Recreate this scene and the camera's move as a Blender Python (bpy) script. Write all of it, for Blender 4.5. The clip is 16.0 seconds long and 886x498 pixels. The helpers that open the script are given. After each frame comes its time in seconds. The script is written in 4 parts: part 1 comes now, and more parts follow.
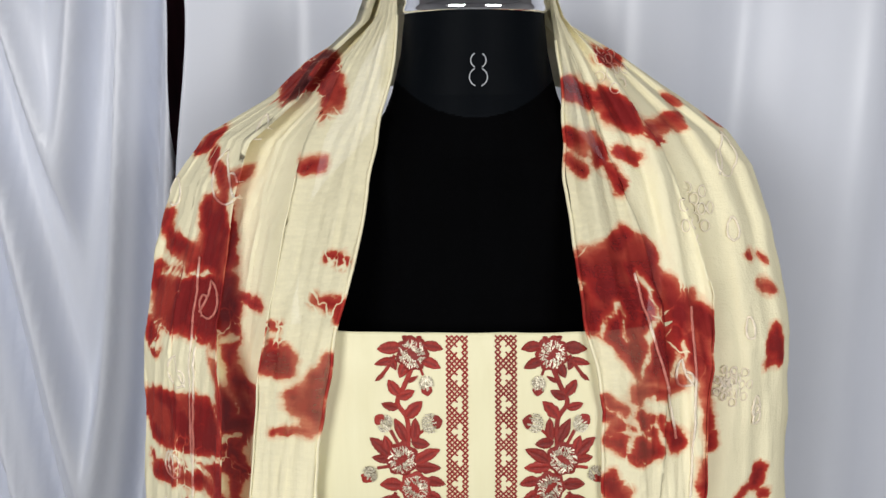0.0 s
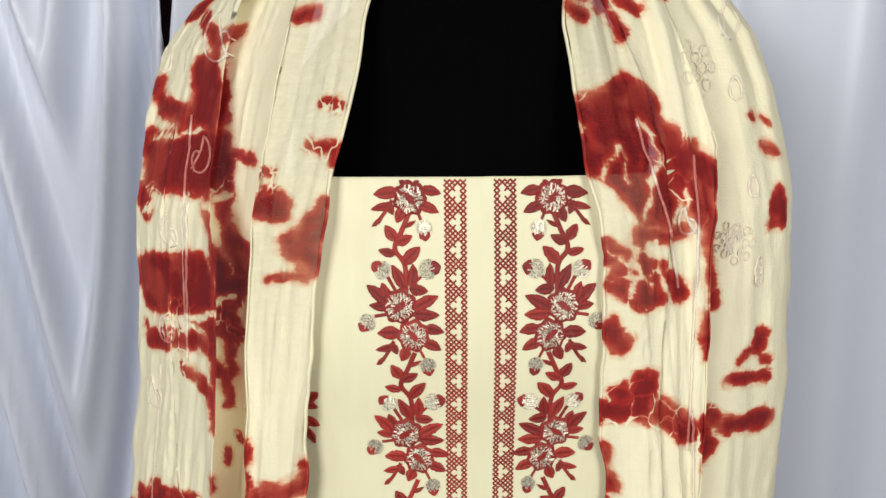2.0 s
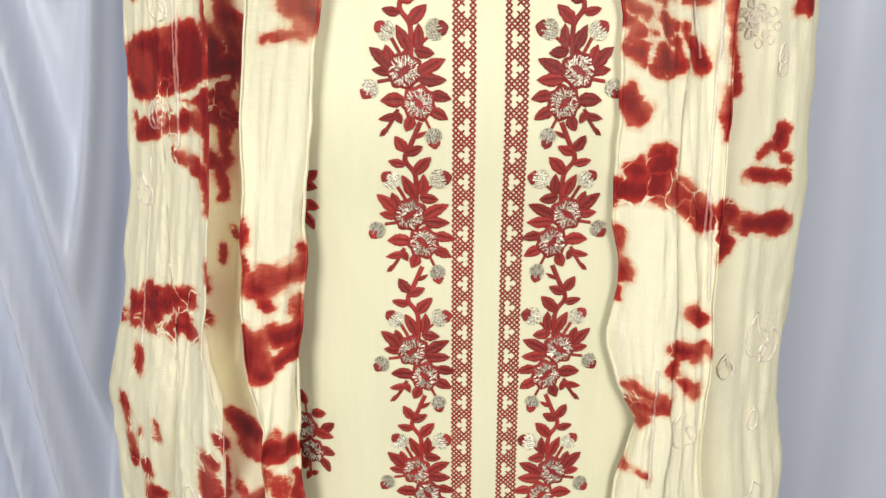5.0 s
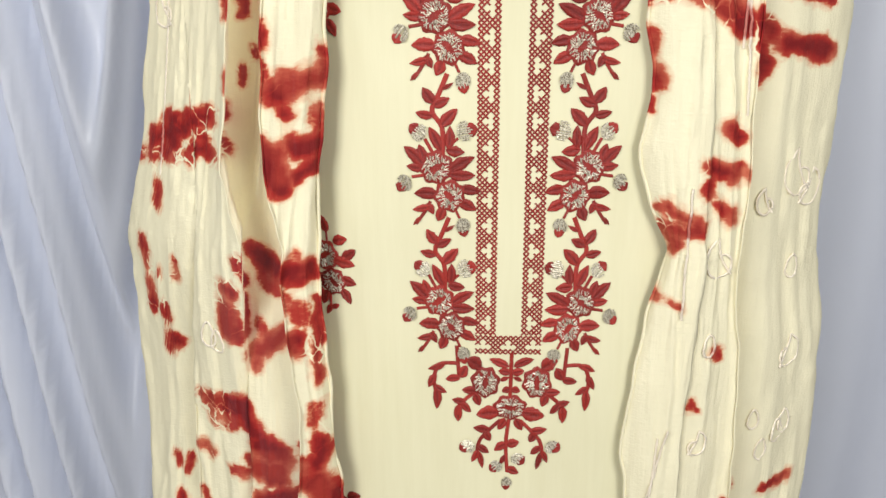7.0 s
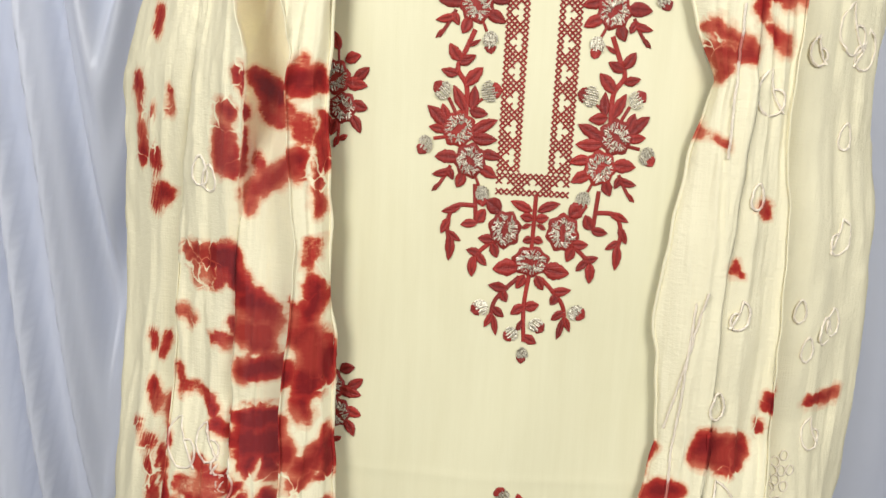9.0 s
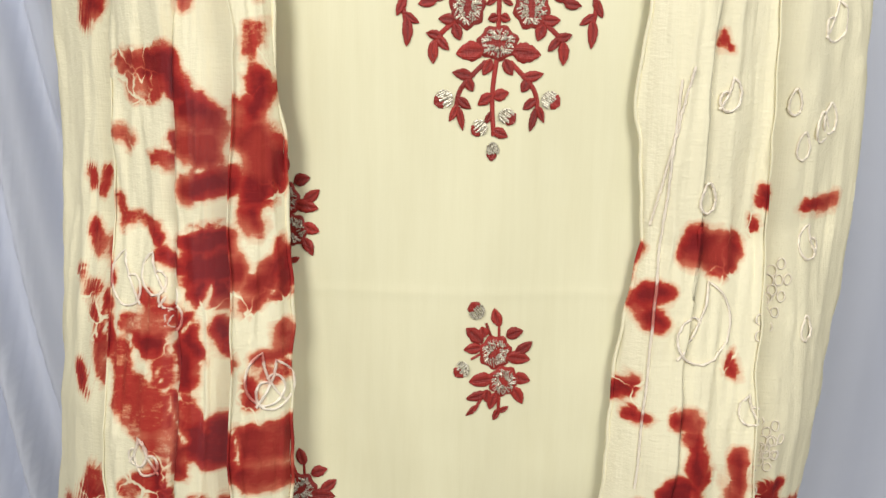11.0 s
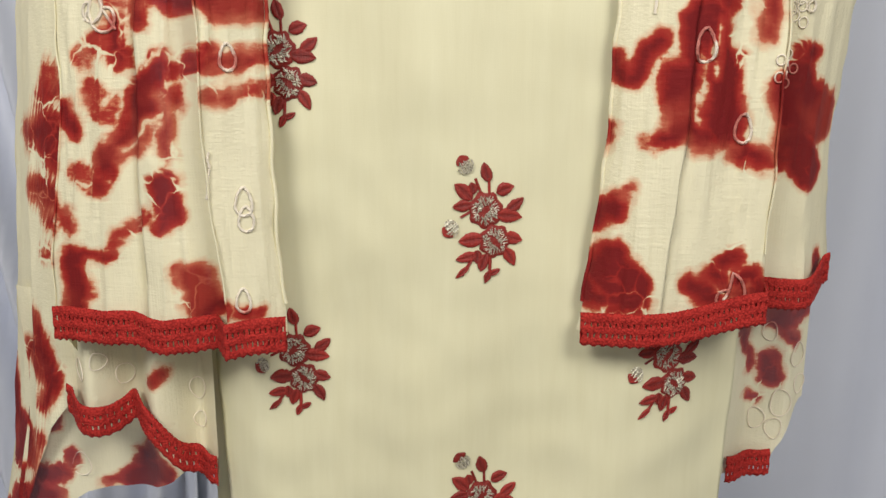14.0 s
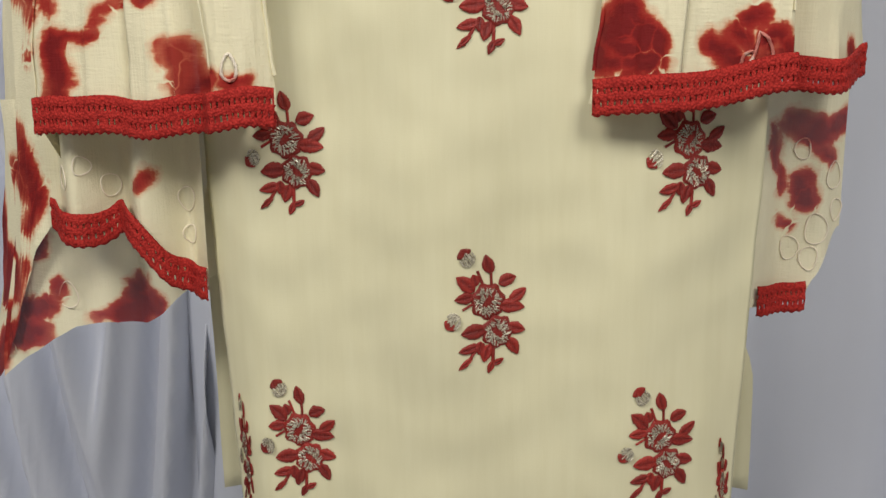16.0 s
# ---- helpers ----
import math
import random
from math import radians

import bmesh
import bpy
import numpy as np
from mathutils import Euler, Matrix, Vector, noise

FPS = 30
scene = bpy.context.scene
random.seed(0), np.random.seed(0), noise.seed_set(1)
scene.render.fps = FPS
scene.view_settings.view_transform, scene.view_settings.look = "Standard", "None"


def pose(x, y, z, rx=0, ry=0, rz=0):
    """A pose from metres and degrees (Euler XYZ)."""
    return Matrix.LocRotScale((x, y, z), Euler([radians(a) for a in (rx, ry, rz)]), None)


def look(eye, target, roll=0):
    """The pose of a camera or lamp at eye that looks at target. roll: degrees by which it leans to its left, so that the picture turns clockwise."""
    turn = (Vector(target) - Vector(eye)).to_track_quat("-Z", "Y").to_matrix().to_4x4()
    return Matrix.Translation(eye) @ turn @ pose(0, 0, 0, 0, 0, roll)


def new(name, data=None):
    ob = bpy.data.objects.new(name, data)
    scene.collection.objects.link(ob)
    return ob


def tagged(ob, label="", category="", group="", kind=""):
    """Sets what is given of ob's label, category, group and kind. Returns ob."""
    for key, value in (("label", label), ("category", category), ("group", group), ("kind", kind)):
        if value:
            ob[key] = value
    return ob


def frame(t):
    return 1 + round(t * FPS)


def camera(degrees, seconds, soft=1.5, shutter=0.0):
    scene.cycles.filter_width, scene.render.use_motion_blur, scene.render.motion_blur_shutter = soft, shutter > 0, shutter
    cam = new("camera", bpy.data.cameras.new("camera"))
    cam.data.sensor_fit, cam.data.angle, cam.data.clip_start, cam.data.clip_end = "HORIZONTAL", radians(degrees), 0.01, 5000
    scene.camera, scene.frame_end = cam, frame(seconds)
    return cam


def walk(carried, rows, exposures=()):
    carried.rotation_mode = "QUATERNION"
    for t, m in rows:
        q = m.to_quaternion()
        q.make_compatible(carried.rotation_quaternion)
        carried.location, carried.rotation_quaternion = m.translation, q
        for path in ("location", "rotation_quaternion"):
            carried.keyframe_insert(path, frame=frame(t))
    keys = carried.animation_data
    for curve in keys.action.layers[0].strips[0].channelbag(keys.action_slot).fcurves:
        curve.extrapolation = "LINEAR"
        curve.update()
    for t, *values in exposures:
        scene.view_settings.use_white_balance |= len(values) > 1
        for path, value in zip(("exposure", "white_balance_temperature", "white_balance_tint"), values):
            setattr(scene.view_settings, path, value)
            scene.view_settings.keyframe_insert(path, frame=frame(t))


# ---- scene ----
cam = camera(57.0, 16.0)
PATH = [
    (0, (-0.031, -0.551, 1.515), (-0.015, 1.404, 1.095), -0.3),
    (0.5, (-0.033, -0.554, 1.487), (-0.015, 1.395, 1.038), -0.3),
    (1, (-0.033, -0.554, 1.456), (-0.013, 1.395, 1.006), -0.2),
    (1.5, (-0.034, -0.559, 1.439), (-0.005, 1.392, 1.0), -0.3),
    (2, (-0.033, -0.561, 1.415), (-0.008, 1.386, 0.959), -0.5),
    (2.5, (-0.038, -0.56, 1.395), (-0.004, 1.386, 0.935), -0.3),
    (3, (-0.038, -0.558, 1.371), (0.005, 1.381, 0.886), -0.3),
    (3.5, (-0.037, -0.555, 1.349), (-0.005, 1.377, 0.831), -0.6),
    (4, (-0.04, -0.555, 1.323), (-0.01, 1.372, 0.789), -0.4),
    (4.2, (-0.043, -0.556, 1.311), (0.007, 1.371, 0.776), -0.1),
    (6.3, (-0.035, -0.569, 1.233), (-0.05, 1.317, 0.569), 0.3),
    (6.5, (-0.037, -0.571, 1.211), (-0.053, 1.322, 0.567), 0.4),
    (7, (-0.039, -0.577, 1.16), (-0.073, 1.33, 0.558), -0.2),
    (7.5, (-0.041, -0.58, 1.116), (-0.082, 1.322, 0.498), -0.2),
    (8, (-0.036, -0.574, 1.091), (-0.076, 1.359, 0.58), 0.8),
    (8.5, (-0.036, -0.56, 1.023), (-0.075, 1.391, 0.584), 1.8),
    (9, (-0.045, -0.562, 0.957), (-0.093, 1.403, 0.591), 3.0),
    (9.2, (-0.045, -0.566, 0.934), (-0.095, 1.409, 0.623), 1.4),
    (11.3, (-0.024, -0.526, 0.809), (-0.034, 1.421, 0.353), 0.9),
    (11.5, (-0.023, -0.524, 0.786), (-0.035, 1.426, 0.342), 1.0),
    (12, (-0.017, -0.518, 0.722), (-0.045, 1.433, 0.282), 0.9),
    (12.5, (-0.01, -0.517, 0.669), (-0.022, 1.432, 0.217), 2.1),
    (13, (-0.012, -0.522, 0.62), (-0.034, 1.432, 0.193), 1.6),
    (13.5, (-0.019, -0.529, 0.569), (-0.05, 1.423, 0.132), 1.0),
    (14, (-0.018, -0.532, 0.525), (-0.039, 1.419, 0.082), -0.0),
    (14.5, (-0.015, -0.534, 0.498), (-0.058, 1.416, 0.054), -0.2),
    (15, (-0.013, -0.53, 0.454), (-0.086, 1.424, 0.033), 0.3),
    (15.5, (-0.001, -0.52, 0.411), (-0.066, 1.437, 0.001), -0.1),
    (16, (-0.002, -0.524, 0.362), (-0.092, 1.437, -0.021), -0.9),
]
walk(cam, [(t, look(eye, target, roll)) for t, eye, target, roll in PATH],
     [(0, -0.26, 6430, 10), (2, -0.17, 6380, 10), (4, -0.05, 6360, 10), (7, 0.04, 6380, 10), (11.5, 0.12, 6480, 10), (14.5, 0.16, 6640, 10), (16, 0.08, 6720, 10)])

# ---- light ----
world = bpy.data.worlds.new("studio_world")
world.use_nodes = True
world.node_tree.nodes["Background"].inputs[0].default_value = (0.9, 0.93, 1.0, 1)
world.node_tree.nodes["Background"].inputs[1].default_value = 0.3
scene.world = world


def softbox(name, eye, target, w, h, power, colour):
    lamp = bpy.data.lights.new(name, "AREA")
    lamp.shape, lamp.size, lamp.size_y = "RECTANGLE", w, h
    lamp.energy, lamp.color = power, colour
    ob = new(name, lamp)
    ob.matrix_world = look(eye, target)
    return ob


softbox("softbox_lamp", (-0.85, -1.40, 1.75), (0, 0, 0.95), 0.7, 0.7, 24, (1.0, 0.985, 0.96))
softbox("softbox_lamp", (0.80, -1.45, 1.65), (0, 0, 0.9), 0.7, 0.7, 20.5, (1.0, 0.985, 0.96))

# ---- materials ----


def material(name):
    m = bpy.data.materials.new(name)
    m.use_nodes = True
    nt = m.node_tree
    return m, nt, nt.nodes["Principled BSDF"]


def node(nt, kind, **props):
    n = nt.nodes.new(kind)
    for key, value in props.items():
        setattr(n, key, value)
    return n


def noise_tex(nt, scale, detail=3.0, rough=0.55, stretch=(1, 1, 1)):
    co = node(nt, "ShaderNodeTexCoord")
    mp = node(nt, "ShaderNodeMapping")
    mp.inputs["Scale"].default_value = stretch
    nt.links.new(co.outputs["Object"], mp.inputs["Vector"])
    n = node(nt, "ShaderNodeTexNoise")
    n.inputs["Scale"].default_value, n.inputs["Detail"].default_value = scale, detail
    n.inputs["Roughness"].default_value = rough
    nt.links.new(mp.outputs[0], n.inputs["Vector"])
    return n.outputs["Fac"]


def ramp(nt, fac, stops):
    r = node(nt, "ShaderNodeValToRGB")
    e = r.color_ramp.elements
    while len(e) < len(stops):
        e.new(0.5)
    for k, (at, c) in zip(e, stops):
        k.position, k.color = at, (*c, 1)
    nt.links.new(fac, r.inputs[0])
    return r.outputs[0]


def maths(nt, op, a, b, clamp=False):
    n = node(nt, "ShaderNodeMath", operation=op, use_clamp=clamp)
    for k, v in enumerate((a, b)):
        if isinstance(v, (int, float)):
            n.inputs[k].default_value = v
        else:
            nt.links.new(v, n.inputs[k])
    return n.outputs[0]


def blend(nt, fac, a, b, how="MIX"):
    n = node(nt, "ShaderNodeMix", data_type="RGBA", blend_type=how)
    for key, v in ((0, fac), (6, a), (7, b)):
        if isinstance(v, (int, float)):
            n.inputs[key].default_value = v
        elif isinstance(v, tuple):
            n.inputs[key].default_value = (*v, 1)
        else:
            nt.links.new(v, n.inputs[key])
    return n.outputs[2]


def weave(nt, scale, vertical=1.0):
    """Height of a plain weave with slubs."""
    warp = noise_tex(nt, scale, 2, 0.5, (1, 1, 0.03))
    weft = noise_tex(nt, scale, 2, 0.5, (0.03, 1, 1))
    return maths(nt, "ADD", maths(nt, "MULTIPLY", warp, vertical), weft)


def bumped(nt, b, height, strength, distance):
    n = node(nt, "ShaderNodeBump")
    n.inputs["Strength"].default_value, n.inputs["Distance"].default_value = strength, distance
    nt.links.new(height, n.inputs["Height"])
    nt.links.new(n.outputs[0], b.inputs["Normal"])


def cloth(name, colour, dark, rough=0.85, scale=900, bump=0.25, sheen=0.15, slub=60):
    m, nt, b = material(name)
    w = weave(nt, scale)
    broad = noise_tex(nt, 5, 3)
    fine = noise_tex(nt, slub, 3, 0.6, (1, 1, 0.08))
    mix = maths(nt, "ADD", maths(nt, "MULTIPLY", broad, 0.5), maths(nt, "MULTIPLY", fine, 0.5))
    nt.links.new(ramp(nt, mix, [(0.3, dark), (0.65, colour)]), b.inputs["Base Color"])
    b.inputs["Roughness"].default_value = rough
    b.inputs["Sheen Weight"].default_value = sheen
    bumped(nt, b, w, bump, 0.0006)
    return m


def dyed(name, alpha):
    """Cream crinkled gauze with tie-dyed red, whose depth of colour is in the attribute dye."""
    m, nt, b = material(name)
    at = node(nt, "ShaderNodeAttribute", attribute_name="dye")
    edge = noise_tex(nt, 75, 5, 0.68, (0.7, 1, 1))
    fuzz = noise_tex(nt, 420, 3, 0.6, (0.3, 1, 1))
    d = maths(nt, "ADD", at.outputs["Fac"], maths(nt, "MULTIPLY", maths(nt, "SUBTRACT", edge, 0.44), 1.0))
    d = maths(nt, "ADD", d, maths(nt, "MULTIPLY", maths(nt, "SUBTRACT", fuzz, 0.5), 0.45))
    co = node(nt, "ShaderNodeTexCoord")
    bend = node(nt, "ShaderNodeVectorMath", operation="MULTIPLY_ADD")
    wav = node(nt, "ShaderNodeTexNoise")
    wav.inputs["Scale"].default_value = 60
    nt.links.new(co.outputs["Object"], wav.inputs["Vector"])
    nt.links.new(wav.outputs["Color"], bend.inputs[0])
    bend.inputs[1].default_value = (0.02, 0.02, 0.02)
    nt.links.new(co.outputs["Object"], bend.inputs[2])
    tied = node(nt, "ShaderNodeTexVoronoi", feature="DISTANCE_TO_EDGE")
    tied.inputs["Scale"].default_value = 42
    nt.links.new(bend.outputs[0], tied.inputs["Vector"])
    line = ramp(nt, tied.outputs["Distance"], [(0.0, (1, 1, 1)), (0.055, (0, 0, 0))])
    spots = ramp(nt, noise_tex(nt, 16, 2), [(0.53, (0, 0, 0)), (0.63, (1, 1, 1))])
    d = maths(nt, "SUBTRACT", d, maths(nt, "MULTIPLY", maths(nt, "MULTIPLY", line, spots), 0.9))
    level = maths(nt, "ADD", maths(nt, "MULTIPLY", d, 0.5), 0.5, True)
    strong = ramp(nt, level, [
        (0.20, (0.86, 0.80, 0.56)), (0.42, (0.79, 0.57, 0.37)), (0.50, (0.62, 0.20, 0.10)),
        (0.57, (0.42, 0.040, 0.025)), (0.75, (0.34, 0.018, 0.014)), (1.0, (0.20, 0.009, 0.010))])
    washed = ramp(nt, level, [
        (0.16, (0.86, 0.80, 0.56)), (0.44, (0.78, 0.54, 0.34)), (0.58, (0.56, 0.15, 0.08)), (0.80, (0.42, 0.065, 0.038)), (1.0, (0.33, 0.03, 0.02))])
    where = ramp(nt, noise_tex(nt, 22, 2), [(0.50, (0, 0, 0)), (0.62, (1, 1, 1))])
    colour = blend(nt, where, strong, washed)
    tone = noise_tex(nt, 40, 4, 0.6, (1, 1, 0.3))
    colour = blend(nt, 0.30, colour, ramp(nt, tone, [(0.3, (0.80, 0.78, 0.75)), (0.6, (1, 1, 1))]), "MULTIPLY")
    nt.links.new(colour, b.inputs["Base Color"])
    b.inputs["Roughness"].default_value, b.inputs["Specular IOR Level"].default_value = 0.8, 0.25
    single = node(nt, "ShaderNodeAttribute", attribute_name="single")
    thin = maths(nt, "ADD", maths(nt, "MULTIPLY", noise_tex(nt, 300, 3, 0.6, (0.25, 1, 1)), 0.20), 0.09)
    nt.links.new(maths(nt, "SUBTRACT", alpha, maths(nt, "MULTIPLY", single.outputs["Fac"], thin)), b.inputs["Alpha"])
    crinkle = maths(nt, "ADD", noise_tex(nt, 130, 4, 0.65, (1, 1, 0.16)), maths(nt, "MULTIPLY", noise_tex(nt, 210, 4, 0.65, (0.22, 1, 1)), 0.8))
    h = maths(nt, "ADD", maths(nt, "MULTIPLY", weave(nt, 700), 0.5), crinkle)
    bumped(nt, b, h, 0.55, 0.0013)
    return m


CREAM = cloth("cream_cotton_silk", (0.785, 0.745, 0.50), (0.73, 0.685, 0.44), 0.55, 1400, 0.08, 0.05, 140)
DYED = dyed("tie_dyed_gauze", 0.97)
SHEER = dyed("sheer_tie_dyed_gauze", 0.92)
WHITE_SATIN = cloth("white_satin", (0.745, 0.775, 0.86), (0.69, 0.72, 0.80), 0.36, 500, 0.06, 0.0, 12)
MAROON = cloth("maroon_cloth", (0.26, 0.09, 0.13), (0.19, 0.06, 0.09), 0.8)
BLACK = cloth("black_jersey", (0.0007, 0.0008, 0.0011), (0.0004, 0.0004, 0.0006), 0.75, 600, 0.15, 0.0)
NECK = cloth("dark_grey_vinyl", (0.0032, 0.0042, 0.0056), (0.0022, 0.003, 0.004), 0.5, 600, 0.1, 0.0)
PLASTER = cloth("pale_plaster", (0.42, 0.42, 0.43), (0.36, 0.36, 0.37), 0.9, 60, 0.1, 0.0)
def crochet(name):
    m, nt, b = material(name)
    co = node(nt, "ShaderNodeTexCoord")
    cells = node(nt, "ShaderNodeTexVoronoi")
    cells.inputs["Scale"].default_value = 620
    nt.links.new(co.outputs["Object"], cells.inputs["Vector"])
    # red darkens where the bump dips: shade between the loops painted in
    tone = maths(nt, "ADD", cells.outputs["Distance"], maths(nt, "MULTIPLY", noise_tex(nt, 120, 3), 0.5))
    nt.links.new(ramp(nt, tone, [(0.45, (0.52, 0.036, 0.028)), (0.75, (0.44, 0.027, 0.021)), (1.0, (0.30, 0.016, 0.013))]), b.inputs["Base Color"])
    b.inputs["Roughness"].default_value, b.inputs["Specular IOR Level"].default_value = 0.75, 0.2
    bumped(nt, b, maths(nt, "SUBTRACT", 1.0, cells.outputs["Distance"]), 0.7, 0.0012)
    return m


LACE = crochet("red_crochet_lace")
SILK_RED = cloth("red_satin_stitch", (0.42, 0.036, 0.024), (0.20, 0.013, 0.010), 0.42, 1500, 1.0, 0.0, 900)
SILK_CREAM = cloth("cream_floss", (0.92, 0.84, 0.69), (0.88, 0.77, 0.60), 0.5, 1500, 0.3, 0.0, 500)


nt = SILK_CREAM.node_tree
b = nt.nodes["Principled BSDF"]
at = node(nt, "ShaderNodeAttribute", attribute_name="dye")
taken = ramp(nt, maths(nt, "ADD", maths(nt, "MULTIPLY", at.outputs["Fac"], 0.5), 0.5, True), [(0.0, (0, 0, 0)), (0.48, (0.08, 0.08, 0.08)), (0.72, (0.85, 0.85, 0.85))])
nt.links.new(blend(nt, taken, b.inputs["Base Color"].links[0].from_socket, (0.52, 0.075, 0.055)), b.inputs["Base Color"])


def metal(name, colour, rough, low=None):
    m, nt, b = material(name)
    n = noise_tex(nt, 900, 2)
    nt.links.new(ramp(nt, n, [(0.35, low or colour), (0.6, colour)]), b.inputs["Base Color"])
    b.inputs["Metallic"].default_value, b.inputs["Roughness"].default_value = (1.0, rough)
    return m


CHROME = metal("chrome", (0.86, 0.87, 0.89), 0.08)
ZARI = metal("pale_gold_zari", (0.86, 0.81, 0.66), 0.32, (0.20, 0.155, 0.085))
ZARI.node_tree.nodes["Principled BSDF"].inputs["Metallic"].default_value = 0.5
m, nt, b = material("white_print")
b.inputs["Base Color"].default_value = (0.38, 0.40, 0.43, 1)
PRINT = m

SILK_RED.node_tree.nodes["Principled BSDF"].inputs["Specular IOR Level"].default_value = 0.4
nt = SILK_RED.node_tree
b = nt.nodes["Principled BSDF"]
was = b.inputs["Base Color"].links[0].from_socket
each = node(nt, "ShaderNodeObjectInfo")
nt.links.new(blend(nt, 1.0, was, ramp(nt, each.outputs["Random"], [(0.0, (0.72, 0.72, 0.72)), (1.0, (1.15, 1.15, 1.15))]), "MULTIPLY"), b.inputs["Base Color"])
was = b.inputs["Base Color"].links[0].from_socket
# shade of each leaf's midrib groove, put into the thread colour as dark maroon
vein_shade = node(nt, "ShaderNodeAttribute", attribute_name="vein_shade")
nt.links.new(blend(nt, vein_shade.outputs["Fac"], was, (0.10, 0.007, 0.006)), b.inputs["Base Color"])
for m in (BLACK, NECK):
    m.node_tree.nodes["Principled BSDF"].inputs["Specular IOR Level"].default_value = 0.025

# ---- makers ----


def mesh_object(name, verts, faces, materials, parent=None, label="", smooth=True, slots=None):
    me = bpy.data.meshes.new(name)
    me.from_pydata([tuple(map(float, v)) for v in verts], [], faces)
    for mt in materials if isinstance(materials, (list, tuple)) else [materials]:
        me.materials.append(mt)
    if slots is not None:
        me.polygons.foreach_set("material_index", slots)
    me.polygons.foreach_set("use_smooth", [smooth] * len(me.polygons))
    me.update()
    ob = new(name, me)
    ob.parent = parent
    if label:
        tagged(ob, label)
    return ob


def grid_faces(nu, nv):
    return [(j * nu + i, j * nu + i + 1, (j + 1) * nu + i + 1, (j + 1) * nu + i) for j in range(nv - 1) for i in range(nu - 1)]


def empty(name, at, label, category, group=""):
    ob = new(name)
    ob.location = at
    ob.empty_display_size = 0.05
    return tagged(ob, label, category, group)


def col(rows, k, z):
    """Column k of a table whose first column falls, at height z."""
    if z >= rows[0][0]:
        return rows[0][k]
    for hi, lo in zip(rows, rows[1:]):
        if z >= lo[0]:
            return lo[k] + (hi[k] - lo[k]) * (z - lo[0]) / (hi[0] - lo[0])
    return rows[-1][k]


def step(e0, e1, v):
    t = min(1.0, max(0.0, (v - e0) / (e1 - e0)))
    return t * t * (3 - 2 * t)


def wob(x, z, s, seed=0.0):
    return noise.noise(Vector((x * s, seed, z * s)))


# ---- room ----


def slab(name, lo, hi, mt):
    (a, b_, c), (d, e, f) = lo, hi
    v = [(x, y, z) for x in (a, d) for y in (b_, e) for z in (c, f)]
    fc = [(0, 1, 3, 2), (4, 6, 7, 5), (0, 4, 5, 1), (2, 3, 7, 6), (0, 2, 6, 4), (1, 5, 7, 3)]
    return tagged(mesh_object(name, v, fc, mt, smooth=False), kind="structure")


slab("floor", (-2.2, -2.6, -0.35), (2.2, 0.9, -0.25), PLASTER)
slab("ceiling", (-2.2, -2.6, 2.7), (2.2, 0.9, 2.8), PLASTER)
slab("wall_north", (-2.2, 0.75, -0.25), (2.2, 0.9, 2.7), MAROON)
slab("wall_south", (-2.2, -2.6, -0.25), (2.2, -2.5, 2.7), PLASTER)
slab("wall_east", (2.1, -2.5, -0.25), (2.2, 0.75, 2.7), PLASTER)
slab("wall_west", (-2.2, -2.5, -0.25), (-2.1, 0.75, 2.7), PLASTER)


def curtain(name, x0, x1, shape, label, edge=None):
    """A hanging satin cloth; shape(x, z) is its depth, edge(z) moves its first side."""
    nu, nv = int((x1 - x0) / 0.006), 190
    v = []
    for j in range(nv):
        z = -0.245 + 2.65 * j / (nv - 1)
        for i in range(nu):
            x = x0 + (x1 - x0) * i / (nu - 1)
            if edge:
                x += edge(z) * (1 - min(1, i / 12))
            v.append((x, shape(x, z), z))
    ob = mesh_object(name, v, grid_faces(nu, nv), WHITE_SATIN)
    so = ob.modifiers.new("hem", "SOLIDIFY")
    so.thickness = 0.002
    return tagged(ob, label, "curtain")


def swag(x, z):
    """Draped folds that hang in long steep V shapes."""
    dx = min(abs(x + 0.52 + 0.02 * wob(x, z, 1.1, 3)), 0.22)
    ph = z - 0.5 * (dx / 0.085) ** 1.35 + 0.05 * wob(x, z, 2.0, 4)
    w = step(0.08, 0.24, dx)
    y = 0.50 + 0.030 * math.sin(ph * 2 * math.pi / 0.52) + 0.009 * math.sin(ph * 2 * math.pi / 0.21 + 1.0) * (1 - 0.5 * w)
    y += 0.016 * math.sin(x * 2 * math.pi / 0.15 + 2.0 * wob(x, z, 0.8, 5)) * w
    return y + 0.010 * wob(x, z, 3, 7)


def plain_fall(x, z):
    y = 0.50 + 0.022 * math.sin(x * 2 * math.pi / 0.26 + 1.5 * wob(x, z, 0.8, 9)) + 0.012 * wob(x, z, 3, 11)
    return y + 0.003 * math.sin(x * 2 * math.pi / 0.11 + 2 * wob(x, z, 1.0, 13))


curtain("curtain", -1.5, -0.360, swag, "white satin curtain draped in hanging swags")
curtain("curtain", -0.360, 1.5, plain_fall, "white satin curtain hanging in soft vertical folds", lambda z: 0.030 * step(1.32, 1.60, z) - 0.003 - 0.030 * step(1.34, 1.1, z))

